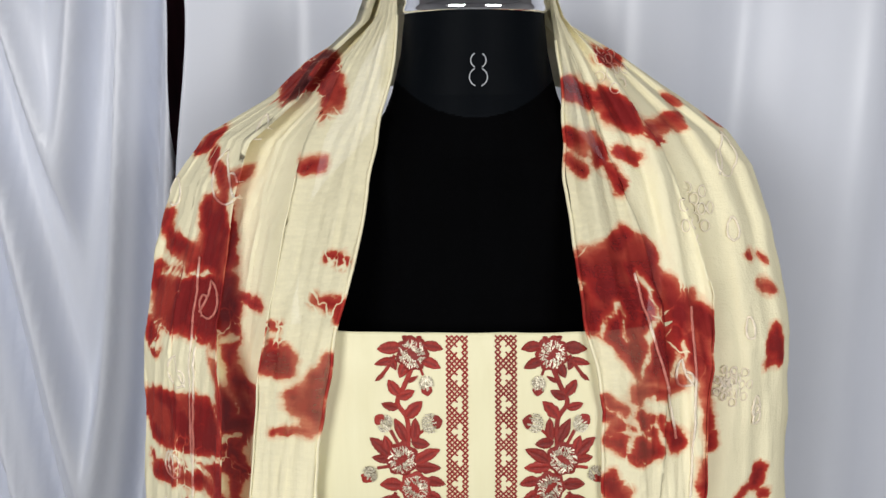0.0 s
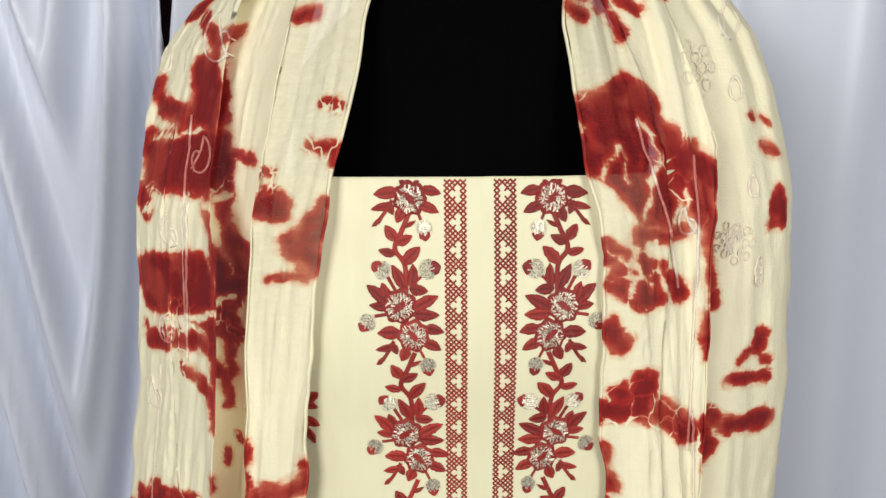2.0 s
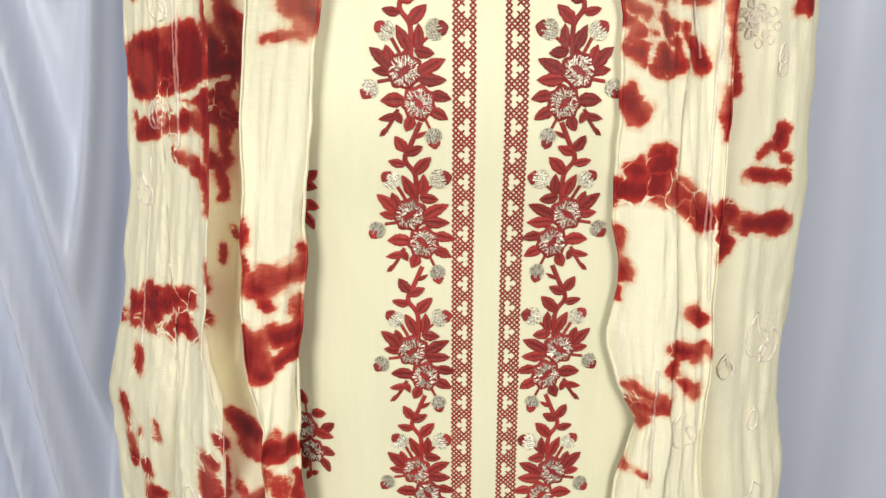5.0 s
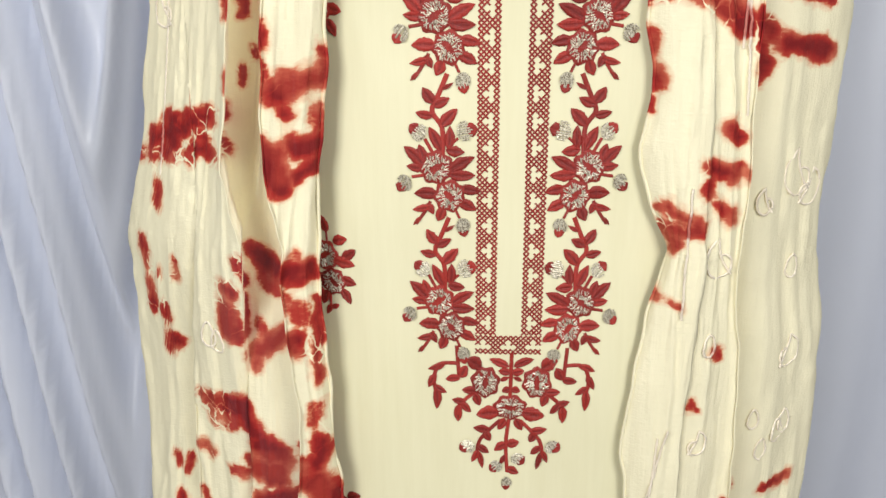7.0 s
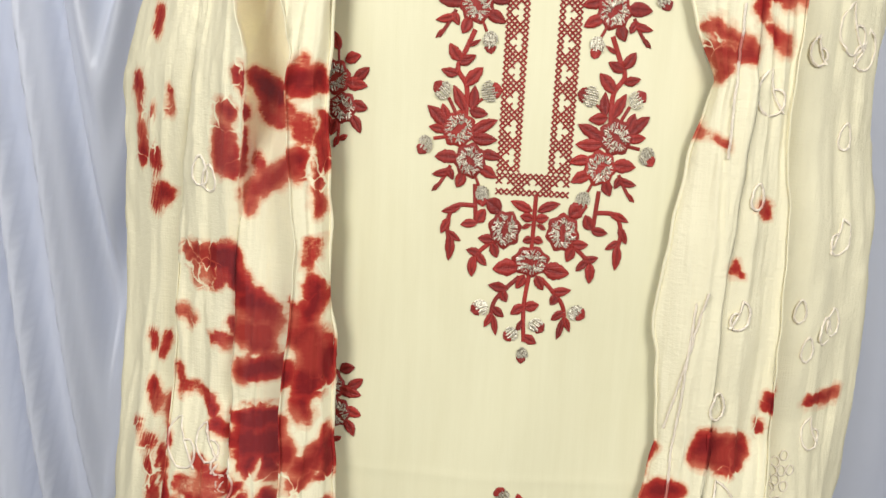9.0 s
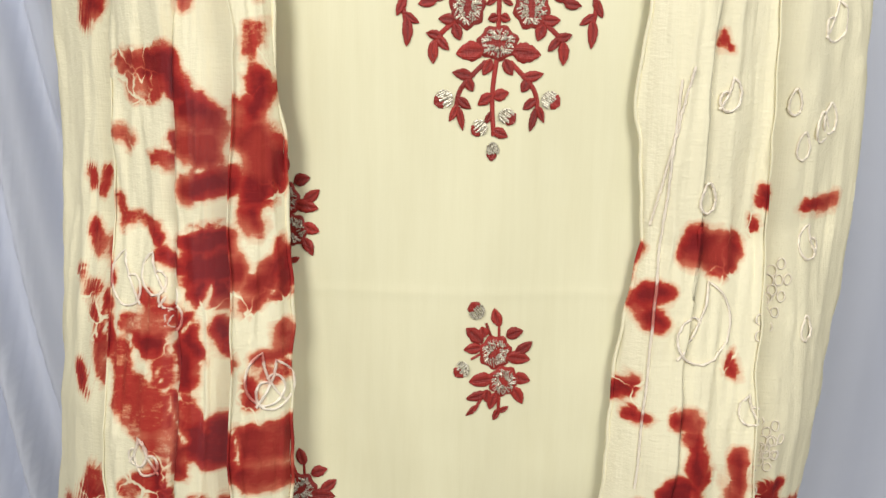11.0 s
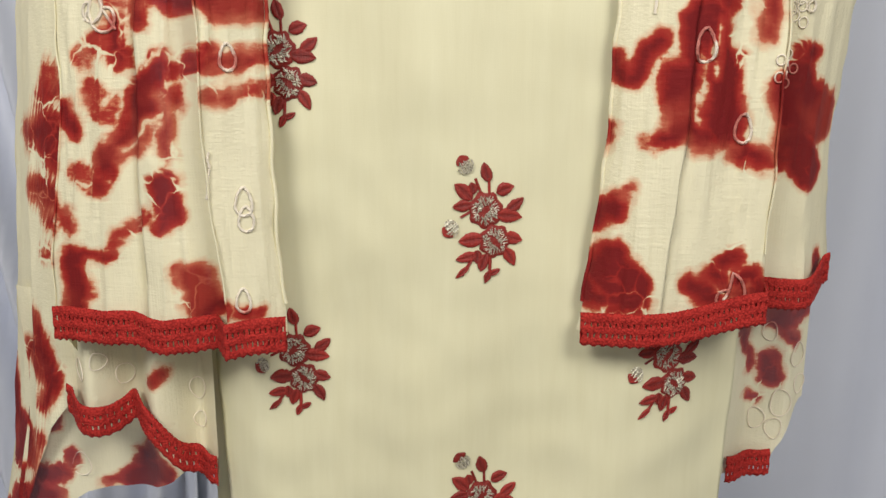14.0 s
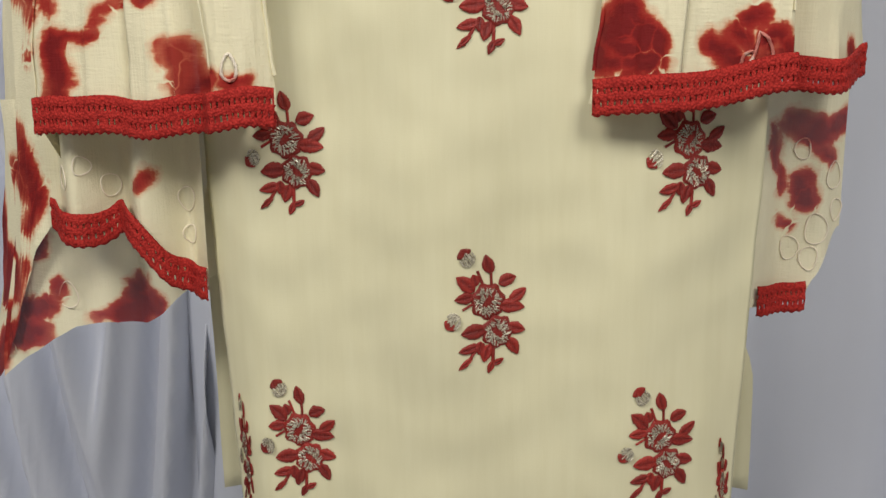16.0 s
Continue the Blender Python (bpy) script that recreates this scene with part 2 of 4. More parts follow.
# ---- dress form ----
FORM = [(1.60, 0.054, 0.118, 0.054), (1.56, 0.0550, 0.118, 0.0550), (1.53, 0.0585, 0.118, 0.058), (1.50, 0.066, 0.118, 0.062), (1.485, 0.072, 0.118, 0.066), (1.455, 0.096, 0.122, 0.073),
        (1.43, 0.122, 0.128, 0.077), (1.40, 0.145, 0.134, 0.084), (1.33, 0.150, 0.130, 0.098), (1.25, 0.145, 0.125, 0.106), (1.10, 0.125, 0.12, 0.09),
        (0.92, 0.14, 0.12, 0.094), (0.70, 0.15, 0.125, 0.095), (0.62, 0.13, 0.125, 0.08)]


def dress_form():
    n = 160
    v, f, slots = [], [], []
    zs = np.concatenate([np.linspace(1.560, 1.40, 150), np.linspace(1.395, 0.62, 60)])
    for z in zs:
        a, yc, d = (col(FORM, k, z) for k in (1, 2, 3))
        for i in range(n):
            th = 2 * math.pi * i / n
            v.append((a * math.cos(th), yc - d * math.sin(th), z))

    def band(r0, r1, mi):
        for i in range(n):
            k = (i + 1) % n
            f.append((r0 + i, r1 + i, r1 + k, r0 + k))
            slots.append(mi(v[r0 + i]) if callable(mi) else mi)

    for j in range(len(zs) - 1):
        band(j * n, (j + 1) * n, lambda p: 1 if p[2] > 1.484 + 7 * p[0] ** 2 else 0)
    f.append(tuple(range((len(zs) - 1) * n, len(zs) * n))), slots.append(0)
    # chrome neck cap with a rolled lip, closed on top
    prof = [(0.0550, 1.560), (0.0570, 1.5602), (0.0574, 1.563), (0.0570, 1.5655), (0.0558, 1.568), (0.0556, 1.602), (0.052, 1.608), (0.03, 1.612), (0.0005, 1.613)]
    first = len(v)
    for r, z in prof:
        v.extend((r * math.cos(2 * math.pi * i / n), 0.118 - r * math.sin(2 * math.pi * i / n), z) for i in range(n))
    for j in range(len(prof) - 1):
        band(first + (j + 1) * n, first + j * n, 2)
    # pole and round foot
    prof = [(0.018, 0.64), (0.018, -0.22), (0.16, -0.228), (0.17, -0.238), (0.17, -0.249)]
    first = len(v)
    for r, z in prof:
        v.extend((r * math.cos(2 * math.pi * i / n), 0.12 - r * math.sin(2 * math.pi * i / n), z) for i in range(n))
    for j in range(len(prof) - 1):
        band(first + j * n, first + (j + 1) * n, 2)
    # printed size mark: stencilled arcs of an 8
    def arc(cx, cz, r, a0, a1):
        k, w, base = 10, 0.0004, len(v)
        for i in range(k):
            a = radians(a0 + (a1 - a0) * i / (k - 1))
            for rr in (r - w, r + w):
                x, z = cx + rr * math.cos(a), cz + rr * math.sin(a)
                hw, yc, d = (col(FORM, q, z) for q in (1, 2, 3))
                v.append((x, yc - d * math.sqrt(max(0, 1 - (x / hw) ** 2)) - 0.0006, z))
        for i in range(k - 1):
            f.append((base + 2 * i, base + 2 * i + 1, base + 2 * i + 3, base + 2 * i + 2)), slots.append(3)

    for side in (0, 1):
        m_ = (lambda a: 180 - a) if side else (lambda a: a)
        cx = 0.0005
        arc(cx, 1.5245, 0.0056, m_(-62), m_(60))
        arc(cx, 1.5125, 0.0066, m_(-70), m_(65))
    ob = mesh_object("mannequin", v, f, [BLACK, NECK, CHROME, PRINT], slots=slots)
    return tagged(ob, "black cloth dress form with a chrome neck cap on a pole", "mannequin")


dress_form()

# ---- kameez ----
WIDE = [(1.334, 0.150), (1.0, 0.165), (0.75, 0.172), (0.5, 0.188), (0.45, 0.190), (0.30, 0.189), (0.08, 0.177), (0.0, 0.172)]


def kameez_y(x, z):
    y = 0.55 * x * x + 4.5 * max(0, abs(x) - 0.09) ** 2 * step(0.55, 0.85, z) - 0.012 * math.exp(-((z - 1.22) / 0.07) ** 2) + 0.006 * math.exp(-((z - 1.334) / 0.02) ** 2)
    y += 0.0035 * wob(x, z * 0.6, 9, 21) + 0.002 * wob(x * 1.6, z * 0.5, 18, 22) + step(0.75, 0.35, z) * (0.0009 * wob(x, z, 26, 23) + 0.0050 * wob(x * 1.6 + z * 0.4, z * 0.5 - x * 0.3, 9, 24) + 0.0012 * wob(x * 0.5 + z * 0.9, z * 1.6 - x, 16, 25) + 0.0008 * wob(x * 1.2, z * 1.1 + 0.5 * x, 30, 26)) - 0.0004 * math.exp(-((z - 0.683 - 0.01 * x) / 0.003) ** 2)
    return y + 0.004 * step(0.8, 0.5, z) * math.sin((x + 0.02 * wob(0, z, 3, 2)) * 2 * math.pi / 0.13) - 0.006 * step(0.8, 0.5, z) + 0.018 * step(0.145, 0.2, abs(x))


def panel(name, x_of, y_of, z0, z1, nu, nv, mt, parent, thick=0.0008, label=""):
    v = []
    for j in range(nv):
        z = z1 + (z0 - z1) * j / (nv - 1)
        for i in range(nu):
            x = x_of(2 * i / (nu - 1) - 1, z)
            v.append((x, y_of(x, z), z))
    ob = mesh_object(name, v, [q[::-1] for q in grid_faces(nu, nv)], mt, parent, label)
    so = ob.modifiers.new("thickness", "SOLIDIFY")
    so.thickness, so.offset = thick, -1
    return ob


kameez = empty("kameez", (0, 0, 0.03), "cream kameez with red and gold floral embroidery on the dress form", "kameez")
kameez.location = (0, 0, 0)
panel("front_panel", lambda s, z: s * col(WIDE, 1, z), kameez_y, 0.03, 1.334, 150, 420, CREAM, kameez)
panel("back_panel", lambda s, z: s * (0.16 + (0.060 * step(0.28, 0.12, z) if s > 0 else 0.062 * step(0.37, 0.28, z))), lambda x, z: 0.165 - 1.0 * x * x + 0.004 * wob(x, z, 12, 31), 0.03, 1.30, 50, 90, CREAM, kameez)

# ---- dupatta ----
LEFT = [(1.62, -0.072, -0.060), (1.56, -0.098, -0.062), (1.526, -0.151, -0.065), (1.496, -0.181, -0.069), (1.462, -0.240, -0.075), (1.424, -0.262, -0.083), (1.373, -0.271, -0.094),
        (1.323, -0.276, -0.105), (1.24, -0.281, -0.117), (1.15, -0.288, -0.128), (1.05, -0.304, -0.136), (0.964, -0.326, -0.143), (0.89, -0.331, -0.140), (0.80, -0.332, -0.133),
        (0.70, -0.338, -0.131), (0.60, -0.342, -0.130), (0.5, -0.353, -0.132), (0.42, -0.363, -0.130), (0.34, -0.372, -0.124), (0.24, -0.384, -0.115), (0.14, -0.405, -0.11)]
RIGHT = [(1.60, 0.066, 0.058), (1.56, 0.09, 0.060), (1.53, 0.142, 0.062), (1.494, 0.191, 0.068), (1.464, 0.230, 0.068), (1.435, 0.252, 0.066), (1.392, 0.264, 0.068), (1.337, 0.267, 0.076),
         (1.28, 0.268, 0.088), (1.20, 0.270, 0.087), (1.14, 0.274, 0.090), (1.09, 0.274, 0.097), (1.055, 0.271, 0.091), (1.01, 0.270, 0.103), (0.977, 0.271, 0.118), (0.93, 0.274, 0.105),
         (0.873, 0.285, 0.096), (0.80, 0.290, 0.094), (0.72, 0.289, 0.102), (0.67, 0.283, 0.090), (0.56, 0.273, 0.084), (0.47, 0.266, 0.080), (0.40, 0.268, 0.073), (0.34, 0.274, 0.063)]
FOLDS_L = [(1.62, 0.5, 0.7, 0.9), (1.46, 0.34, 0.62, 0.85), (1.33, 0.31, 0.54, 0.80), (1.26, 0.31, 0.45, 0.75), (1.15, 0.29, 0.43, 0.72), (1.04, 0.24, 0.43, 0.60), (0.98, 0.14, 0.33, 0.57), (0.85, 0.13, 0.37, 0.655),
           (0.75, 0.17, 0.40, 0.68), (0.6, 0.18, 0.385, 0.675), (0.5, 0.18, 0.40, 0.67), (0.36, 0.16, 0.40, 0.70), (0.13, 0.16, 0.40, 0.70)]
FOLDS_R = [(1.60, 0.15, 0.5), (1.47, 0.18, 0.47), (1.41, 0.26, 0.51), (1.35, 0.31, 0.55), (1.28, 0.28, 0.47), (1.21, 0.25, 0.46), (1.10, 0.25, 0.43), (0.95, 0.22, 0.43), (0.80, 0.22, 0.46), (0.65, 0.22, 0.50),
           (0.52, 0.25, 0.555), (0.44, 0.25, 0.58), (0.30, 0.25, 0.60)]


def base_y(v, z, deep=0.12):
    low = min(1.0, max(0.0, (0.72 - z) / 0.15))
    return -0.016 - 0.013 * low + deep * max(v, 0) ** (1.6 + 1.8 * low) + max(0, z - 1.30) * 0.5


def crinkle(v, z, seed):
    """Soft waves and a few sharp pressed creases that run down the cloth."""
    y = 0.0036 * wob(v * 4, z * 0.8, 1.5, seed) + 0.0024 * wob(v * 7 + z * 2, z * 3, 2.2, seed + 1) + 0.0010 * wob(v * 3, z * 3, 9, seed + 5)
    r = 1 - abs(wob(v * 4.5 + 0.4 * wob(v, z, 5, seed), z * 0.6, 1.5, seed + 2))
    q = 1 - abs(wob(v * 7 + z * 1.5, z * 1.8, 1.7, seed + 3))
    return y - 0.0028 * r ** 18 - 0.0026 * q ** 16 + 0.0007 * wob(v * 4, z * 2, 14, seed + 4)


def across(rows, v, z):
    """Where a fall lies at v: the bends of its inner edge die out within it."""
    o, i = col(rows, 1, z), col(rows, 2, z)
    soft = sum(col(rows, 2, z + d) for d in (-0.1, -0.06, -0.03, 0, 0.03, 0.06, 0.1)) / 7
    return soft + (o - soft) * v + (i - soft) * math.exp(-v / 0.09)


def settle(rows, y, v, z, amount, reach=0.05):
    """The inner edge of a fall sinks towards the kameez that it lies on."""
    rest = kameez_y(col(rows, 2, z), z) - 0.004
    return y + max(0.0, rest - y) * amount * math.exp(-v / reach) * step(1.36, 1.28, z) * step(0.26, 0.33, z)


def fold_shift(m, z):
    """How far the edge of a pleat strays sideways."""
    return 0.0045 * wob(m * 5, z, 9, 63) + 0.0018 * wob(m * 5, z, 34, 64)


def left_y(v, z):
    a, b_, c = (col(FOLDS_L, k, z) for k in (1, 2, 3))
    up = step(0.80, 1.0, z)
    y = base_y(min(v, 1), z, 0.125 - 0.024 * (1 - up))
    low = up * step(1.40, 1.26, z)
    y += (0.015 + 0.028 * low) * (v > a) + (0.003 - 0.022 * up - 0.028 * low) * (v > b_) + 0.014 * (1 - up) * (v > c)
    y += (1 - up) * (0.014 * math.exp(-abs(v - a) / 0.05) * (v > a) + 0.012 * math.exp(-abs(v - b_) / 0.04) * (v > b_) + 0.026 * math.exp(-abs(v - c) / 0.035) * (v > c))
    y -= 0.006 * math.exp(-abs(v - a) / 0.05) * (v < a) + 0.006 * up * math.exp(-abs(v - b_) / 0.05) * (v > b_)
    y += crinkle(v, z, 41)
    return settle(LEFT, y, v, z, 0.45)


def right_y(v, z):
    a, b_ = (col(FOLDS_R, k, z) for k in (1, 2))
    up = step(1.15, 1.3, z)
    y = base_y(min(v, 1), z, 0.102) + (0.012 + 0.045 * math.exp(-abs(v - b_) / 0.06)) * (v > b_) + (0.003 + 0.004 * up) * (v > a) - 0.006 * math.exp(-abs(v - b_) / 0.05) * (v < b_)
    y += crinkle(v, z, 51) + (0.0022 * up + 0.0030 * step(1.32, 1.46, z)) * math.sin(v * 40 + 3 * wob(v, z, 3, 52))
    return settle(RIGHT, y, v, z, 0.85, 0.07)


def on_fall(rows, y_of, x, z):
    """Depth of a fall at a place on it."""
    o, i = col(rows, 1, z), col(rows, 2, z)
    soft = sum(col(rows, 2, z + d) for d in (-0.1, -0.06, -0.03, 0, 0.03, 0.06, 0.1)) / 7
    v = min(1, max(0, (x - soft) / (o - soft)))
    v = min(1, max(0, (x - soft - (i - soft) * math.exp(-v / 0.09)) / (o - soft)))
    return y_of(v, z)


# dyed patches: two ends and radius, in millimetres; a radius below nought is a pale wash
STAINS_L = []
STAINS_L += [(-120, 1516, -113, 1498, 8.9), (-158, 1506, -125, 1523, 11.5), (-120, 1492, -120, 1483, 2.8), (-242, 1452, -220, 1466, 4.1), (-220, 1448, -202, 1426, 4.5), (-132, 1447, -116, 1450, 4.1), (-201, 1430, -183, 1440, 2.9), (-202, 1426, -201, 1409, 3.8), (-209, 1404, -205, 1376, 13.1), (-262, 1397, -258, 1376, 4), (-109, 1384, -96, 1384, 2.9), (-252, 1377, -225, 1373, 6.7), (-119, 1355, -100, 1354, 2.4), (-102, 1352, -101, 1345, 2.4), (-186, 1347, -169, 1342, 3), (-195, 1346, -189, 1316, 3), (-256, 1342, -202, 1352, 13.1), (-257, 1327, -206, 1332, 11.1)]
STAINS_L += [(-150, 1325, -143, 1325, 1.6), (-107, 1316, -107, 1309, 3.1), (-198, 1315, -189, 1285, 4.2), (-152, 1314, -138, 1314, 6.4), (-272, 1313, -267, 1306, 3.8), (-123, 1287, -113, 1277, 6.2), (-129, 1286, -111, 1305, 7), (-189, 1285, -171, 1268, 4.1), (-171, 1268, -179, 1244, 3.2), (-148, 1266, -122, 1268, 1.6), (-266, 1245, -207, 1259, 13.7), (-200, 1228, -189, 1205, 5.8), (-265, 1226, -202, 1243, 8.2), (-267, 1190, -207, 1209, 4.5), (-278, 395, -272, 375, 7), (-187, 386, -185, 367, 9), (-278, 384, -279, 357, 7), (-177, 371, -168, 370, 5.2)]
STAINS_L += [(-155, 368, -144, 368, 3), (-343, 326, -332, 299, 11.1), (-187, 1283, -182, 1256, 4.1), (-392, 275, -380, 215, 15), (-390, 148, -370, 176, 11), (-368, 238, -355, 222, 11), (-352, 186, -338, 198, 9), (-242, 1332, -202, 1335, 13.9), (-230, 1353, -199, 1352, 9.8), (-265, 1357, -264, 1340, 3.4), (-264, 1305, -262, 1297, 3.8), (-193, 1314, -189, 1283, 3.0), (-189, 1279, -183, 1264, 4.6), (-189, 1325, -187, 1314, 1.8), (-256, 1248, -214, 1249, 14.7), (-258, 1228, -208, 1228, 5.4), (-182, 1348, -168, 1340, 1.8), (-197, 1242, -183, 1244, 6.2)]
STAINS_L += [(-191, 1227, -185, 1240, 4.2), (-197, 1214, -196, 1197, 3.8), (-200, 1171, -198, 1146, 2.6), (-196, 1197, -195, 1172, 2.6), (-265, 1196, -207, 1204, 3.8), (-248, 1208, -239, 1209, 3.8), (-274, 1203, -273, 1201, 1.4), (-231, 1180, -205, 1175, 2.6), (-210, 1171, -203, 1171, 2.6), (-179, 1262, -169, 1271, 2.2), (-147, 1316, -139, 1315, 6.2), (-153, 1311, -152, 1308, 2.6), (-152, 1337, -144, 1337, 1.3), (-111, 1356, -99, 1355, 1.8), (-106, 1319, -110, 1298, 4.2), (-117, 1301, -133, 1292, 4.2), (-114, 1290, -129, 1288, 3.0), (-126, 1272, -119, 1270, -2.6)]
STAINS_L += [(-176, 1141, -176, 1124, 3.0), (-176, 1110, -173, 1089, -2.6), (-190, 1117, -189, 1115, 1.4), (-166, 1094, -131, 1106, 7.0), (-129, 1119, -130, 1124, 2.6), (-160, 1082, -158, 1078, 3.4), (-133, 1071, -137, 1080, -4.2), (-173, 1052, -166, 1029, 9.0), (-155, 1056, -138, 1057, 6.2), (-175, 1061, -171, 1057, 2.6), (-152, 1036, -141, 1044, 5.0), (-261, 1065, -263, 1046, 5.8), (-271, 1064, -220, 1078, 1.8), (-233, 1056, -225, 1053, 2.6), (-220, 1046, -218, 1042, 1.8), (-203, 1105, -203, 1096, 2.6), (-245, 1042, -246, 1033, -1.3), (-284, 1010, -284, 995, 3.0)]
STAINS_L += [(-306, 961, -306, 937, 4.0), (-306, 921, -304, 897, 4.0), (-290, 903, -288, 891, 3.6), (-289, 873, -278, 870, 4.9), (-294, 862, -293, 859, 3.2), (-271, 951, -270, 935, 1.5), (-289, 938, -289, 934, 1.3), (-221, 942, -215, 940, 4.9), (-220, 924, -218, 902, 8.3), (-199, 906, -197, 904, -2.8), (-199, 962, -186, 951, 7.0), (-186, 944, -173, 941, -9.9), (-163, 964, -148, 964, 5.7), (-159, 975, -161, 967, -1.9), (-159, 958, -147, 959, 4.5), (-162, 909, -199, 884, 6.6), (-199, 876, -200, 869, 2.8), (-160, 908, -160, 900, 3.2)]
STAINS_L += [(-159, 936, -153, 925, -3.2), (-143, 937, -145, 905, 3.2), (-146, 897, -146, 878, 2.8), (-246, 829, -218, 832, 8.7), (-243, 814, -228, 815, -7.0), (-259, 831, -254, 834, 3.2), (-213, 824, -206, 812, 7.4), (-199, 800, -185, 794, 9.9), (-206, 778, -189, 776, 9.9), (-176, 789, -180, 786, 5.3), (-260, 782, -252, 777, 3.6), (-230, 766, -220, 764, -2.8), (-203, 748, -168, 758, 7.8), (-163, 808, -158, 793, -3.6), (-151, 838, -147, 854, -2.8), (-144, 823, -150, 802, 5.7), (-150, 785, -143, 770, 10.8), (-151, 752, -143, 761, 9.5)]
STAINS_L += [(-155, 736, -153, 730, 5.3), (-266, 737, -261, 716, -1.9), (-260, 720, -233, 720, -2.8), (-235, 716, -229, 711, 3.6), (-299, 752, -297, 738, 1.9), (-283, 751, -289, 735, 2.4), (-298, 710, -293, 690, 4.0), (-280, 698, -274, 679, 4.0), (-314, 673, -310, 673, 2.8), (-301, 663, -295, 663, 4.0), (-284, 658, -279, 639, 2.8), (-228, 701, -210, 691, 4.0), (-202, 711, -175, 718, 8.7), (-200, 693, -167, 699, 9.9), (-195, 678, -177, 681, 7.0), (-212, 659, -251, 649, -6.1), (-240, 670, -229, 667, -3.6), (-141, 703, -153, 689, 4.9)]
STAINS_L += [(-133, 707, -137, 686, 4.9), (-131, 712, -157, 676, 4.0), (-135, 718, -134, 716, 1.5), (-297, 646, -293, 639, 3.3), (-312, 603, -309, 589, 3.3), (-292, 624, -286, 596, 3.7), (-305, 585, -302, 582, 1.3), (-275, 662, -273, 629, 3.7), (-261, 630, -255, 613, -7.1), (-246, 596, -230, 580, -15.8), (-238, 639, -230, 641, 6.6), (-227, 629, -223, 615, -5.7), (-206, 657, -200, 641, 5.7), (-181, 658, -174, 642, 5.7), (-209, 637, -205, 616, 5.2), (-217, 598, -213, 585, 6.6), (-212, 578, -213, 552, 5.7), (-203, 603, -199, 585, -3.3)]
STAINS_L += [(-199, 575, -181, 569, 11.9), (-181, 586, -176, 566, 7.1), (-134, 657, -129, 651, 5.7), (-157, 626, -155, 613, 3.7), (-143, 630, -136, 632, -3.3), (-151, 640, -133, 647, 3.3), (-162, 582, -132, 583, 11.0), (-164, 561, -131, 559, 7.1), (-146, 589, -127, 590, 6.1), (-186, 528, -161, 532, 3.3), (-187, 521, -133, 526, 3.3), (-144, 531, -130, 530, -3.3), (-166, 506, -155, 505, 4.2), (-151, 511, -128, 511, -3.7), (-193, 507, -191, 502, 3.3), (-254, 530, -240, 539, -6.1), (-273, 494, -268, 485, 6.6), (-251, 507, -241, 497, -7.1)]
STAINS_L += [(-231, 551, -229, 525, 4.7), (-266, 453, -261, 450, -6.6), (-296, 522, -300, 513, -5.7), (-312, 500, -291, 508, 3.7), (-210, 500, -245, 461, 6.1), (-201, 524, -218, 500, 7.6), (-215, 481, -228, 472, 5.2), (-250, 448, -250, 444, 4.2), (-210, 512, -201, 501, -6.1), (-201, 490, -201, 470, 3.3), (-203, 450, -202, 430, 7.1), (-210, 421, -196, 427, 3.3), (-218, 429, -244, 409, -2.8), (-331, 475, -293, 479, 9.0), (-307, 467, -294, 459, 7.1), (-324, 436, -296, 433, 9.0), (-310, 416, -295, 415, 4.7), (-320, 388, -300, 392, -3.3)]
STAINS_L += [(-280, 392, -279, 375, 6.1), (-280, 396, -245, 400, 2.8), (-280, 426, -276, 418, -4.2), (-192, 386, -181, 378, 8.1), (-336, 332, -322, 289, 8.2), (-327, 280, -334, 267, 4.2), (-366, 174, -345, 195, 4.2), (-342, 242, -339, 234, 2.6)]
STAINS_L += [(-289, 1047, -225, 1072, 5.4), (-301, 1032, -242, 1043, -4.5), (-275, 1040, -269, 1036, 4.5), (-239, 1048, -225, 1046, 4.3)]
STAINS_R = []
STAINS_R += [(105, 1531, 127, 1526, 5.9), (74, 1506, 87, 1495, 6.4), (100, 1495, 122, 1484, 7.4), (173, 1493, 182, 1490, 2.6), (108, 1482, 126, 1477, 6.4), (216, 1479, 227, 1470, 3.2), (141, 1470, 176, 1475, 4.7), (72, 1468, 78, 1464, 5.3), (89, 1464, 93, 1453, 5.4), (145, 1463, 156, 1461, 2.8), (110, 1455, 127, 1450, 3.1), (71, 1450, 77, 1444, 4.4), (102, 1443, 110, 1430, 3.5), (120, 1382, 126, 1347, 11.9), (79, 1377, 107, 1393, 7.4), (90, 1377, 103, 1349, 14.1), (73, 1377, 75, 1373, 5), (229, 1368, 230, 1365, 2.8)]
STAINS_R += [(245, 1363, 246, 1362, 1.9), (142, 1360, 149, 1336, 5.9), (74, 1355, 79, 1340, 4.9), (86, 1343, 106, 1331, 9.6), (155, 1343, 174, 1325, 9.3), (239, 1342, 249, 1338, 3.3), (125, 1340, 129, 1310, 10.6), (150, 1325, 163, 1304, 8.2), (106, 1324, 117, 1308, 7.2), (167, 1318, 171, 1277, 5), (246, 1305, 251, 1285, 5.5), (165, 1304, 168, 1282, 4.1), (112, 1294, 145, 1292, 4.7), (89, 1283, 113, 1272, 6.9), (171, 1277, 183, 1227, 5.7), (127, 1265, 147, 1247, 6.3), (96, 1261, 123, 1248, 7.7), (93, 1228, 100, 1216, 6.2)]
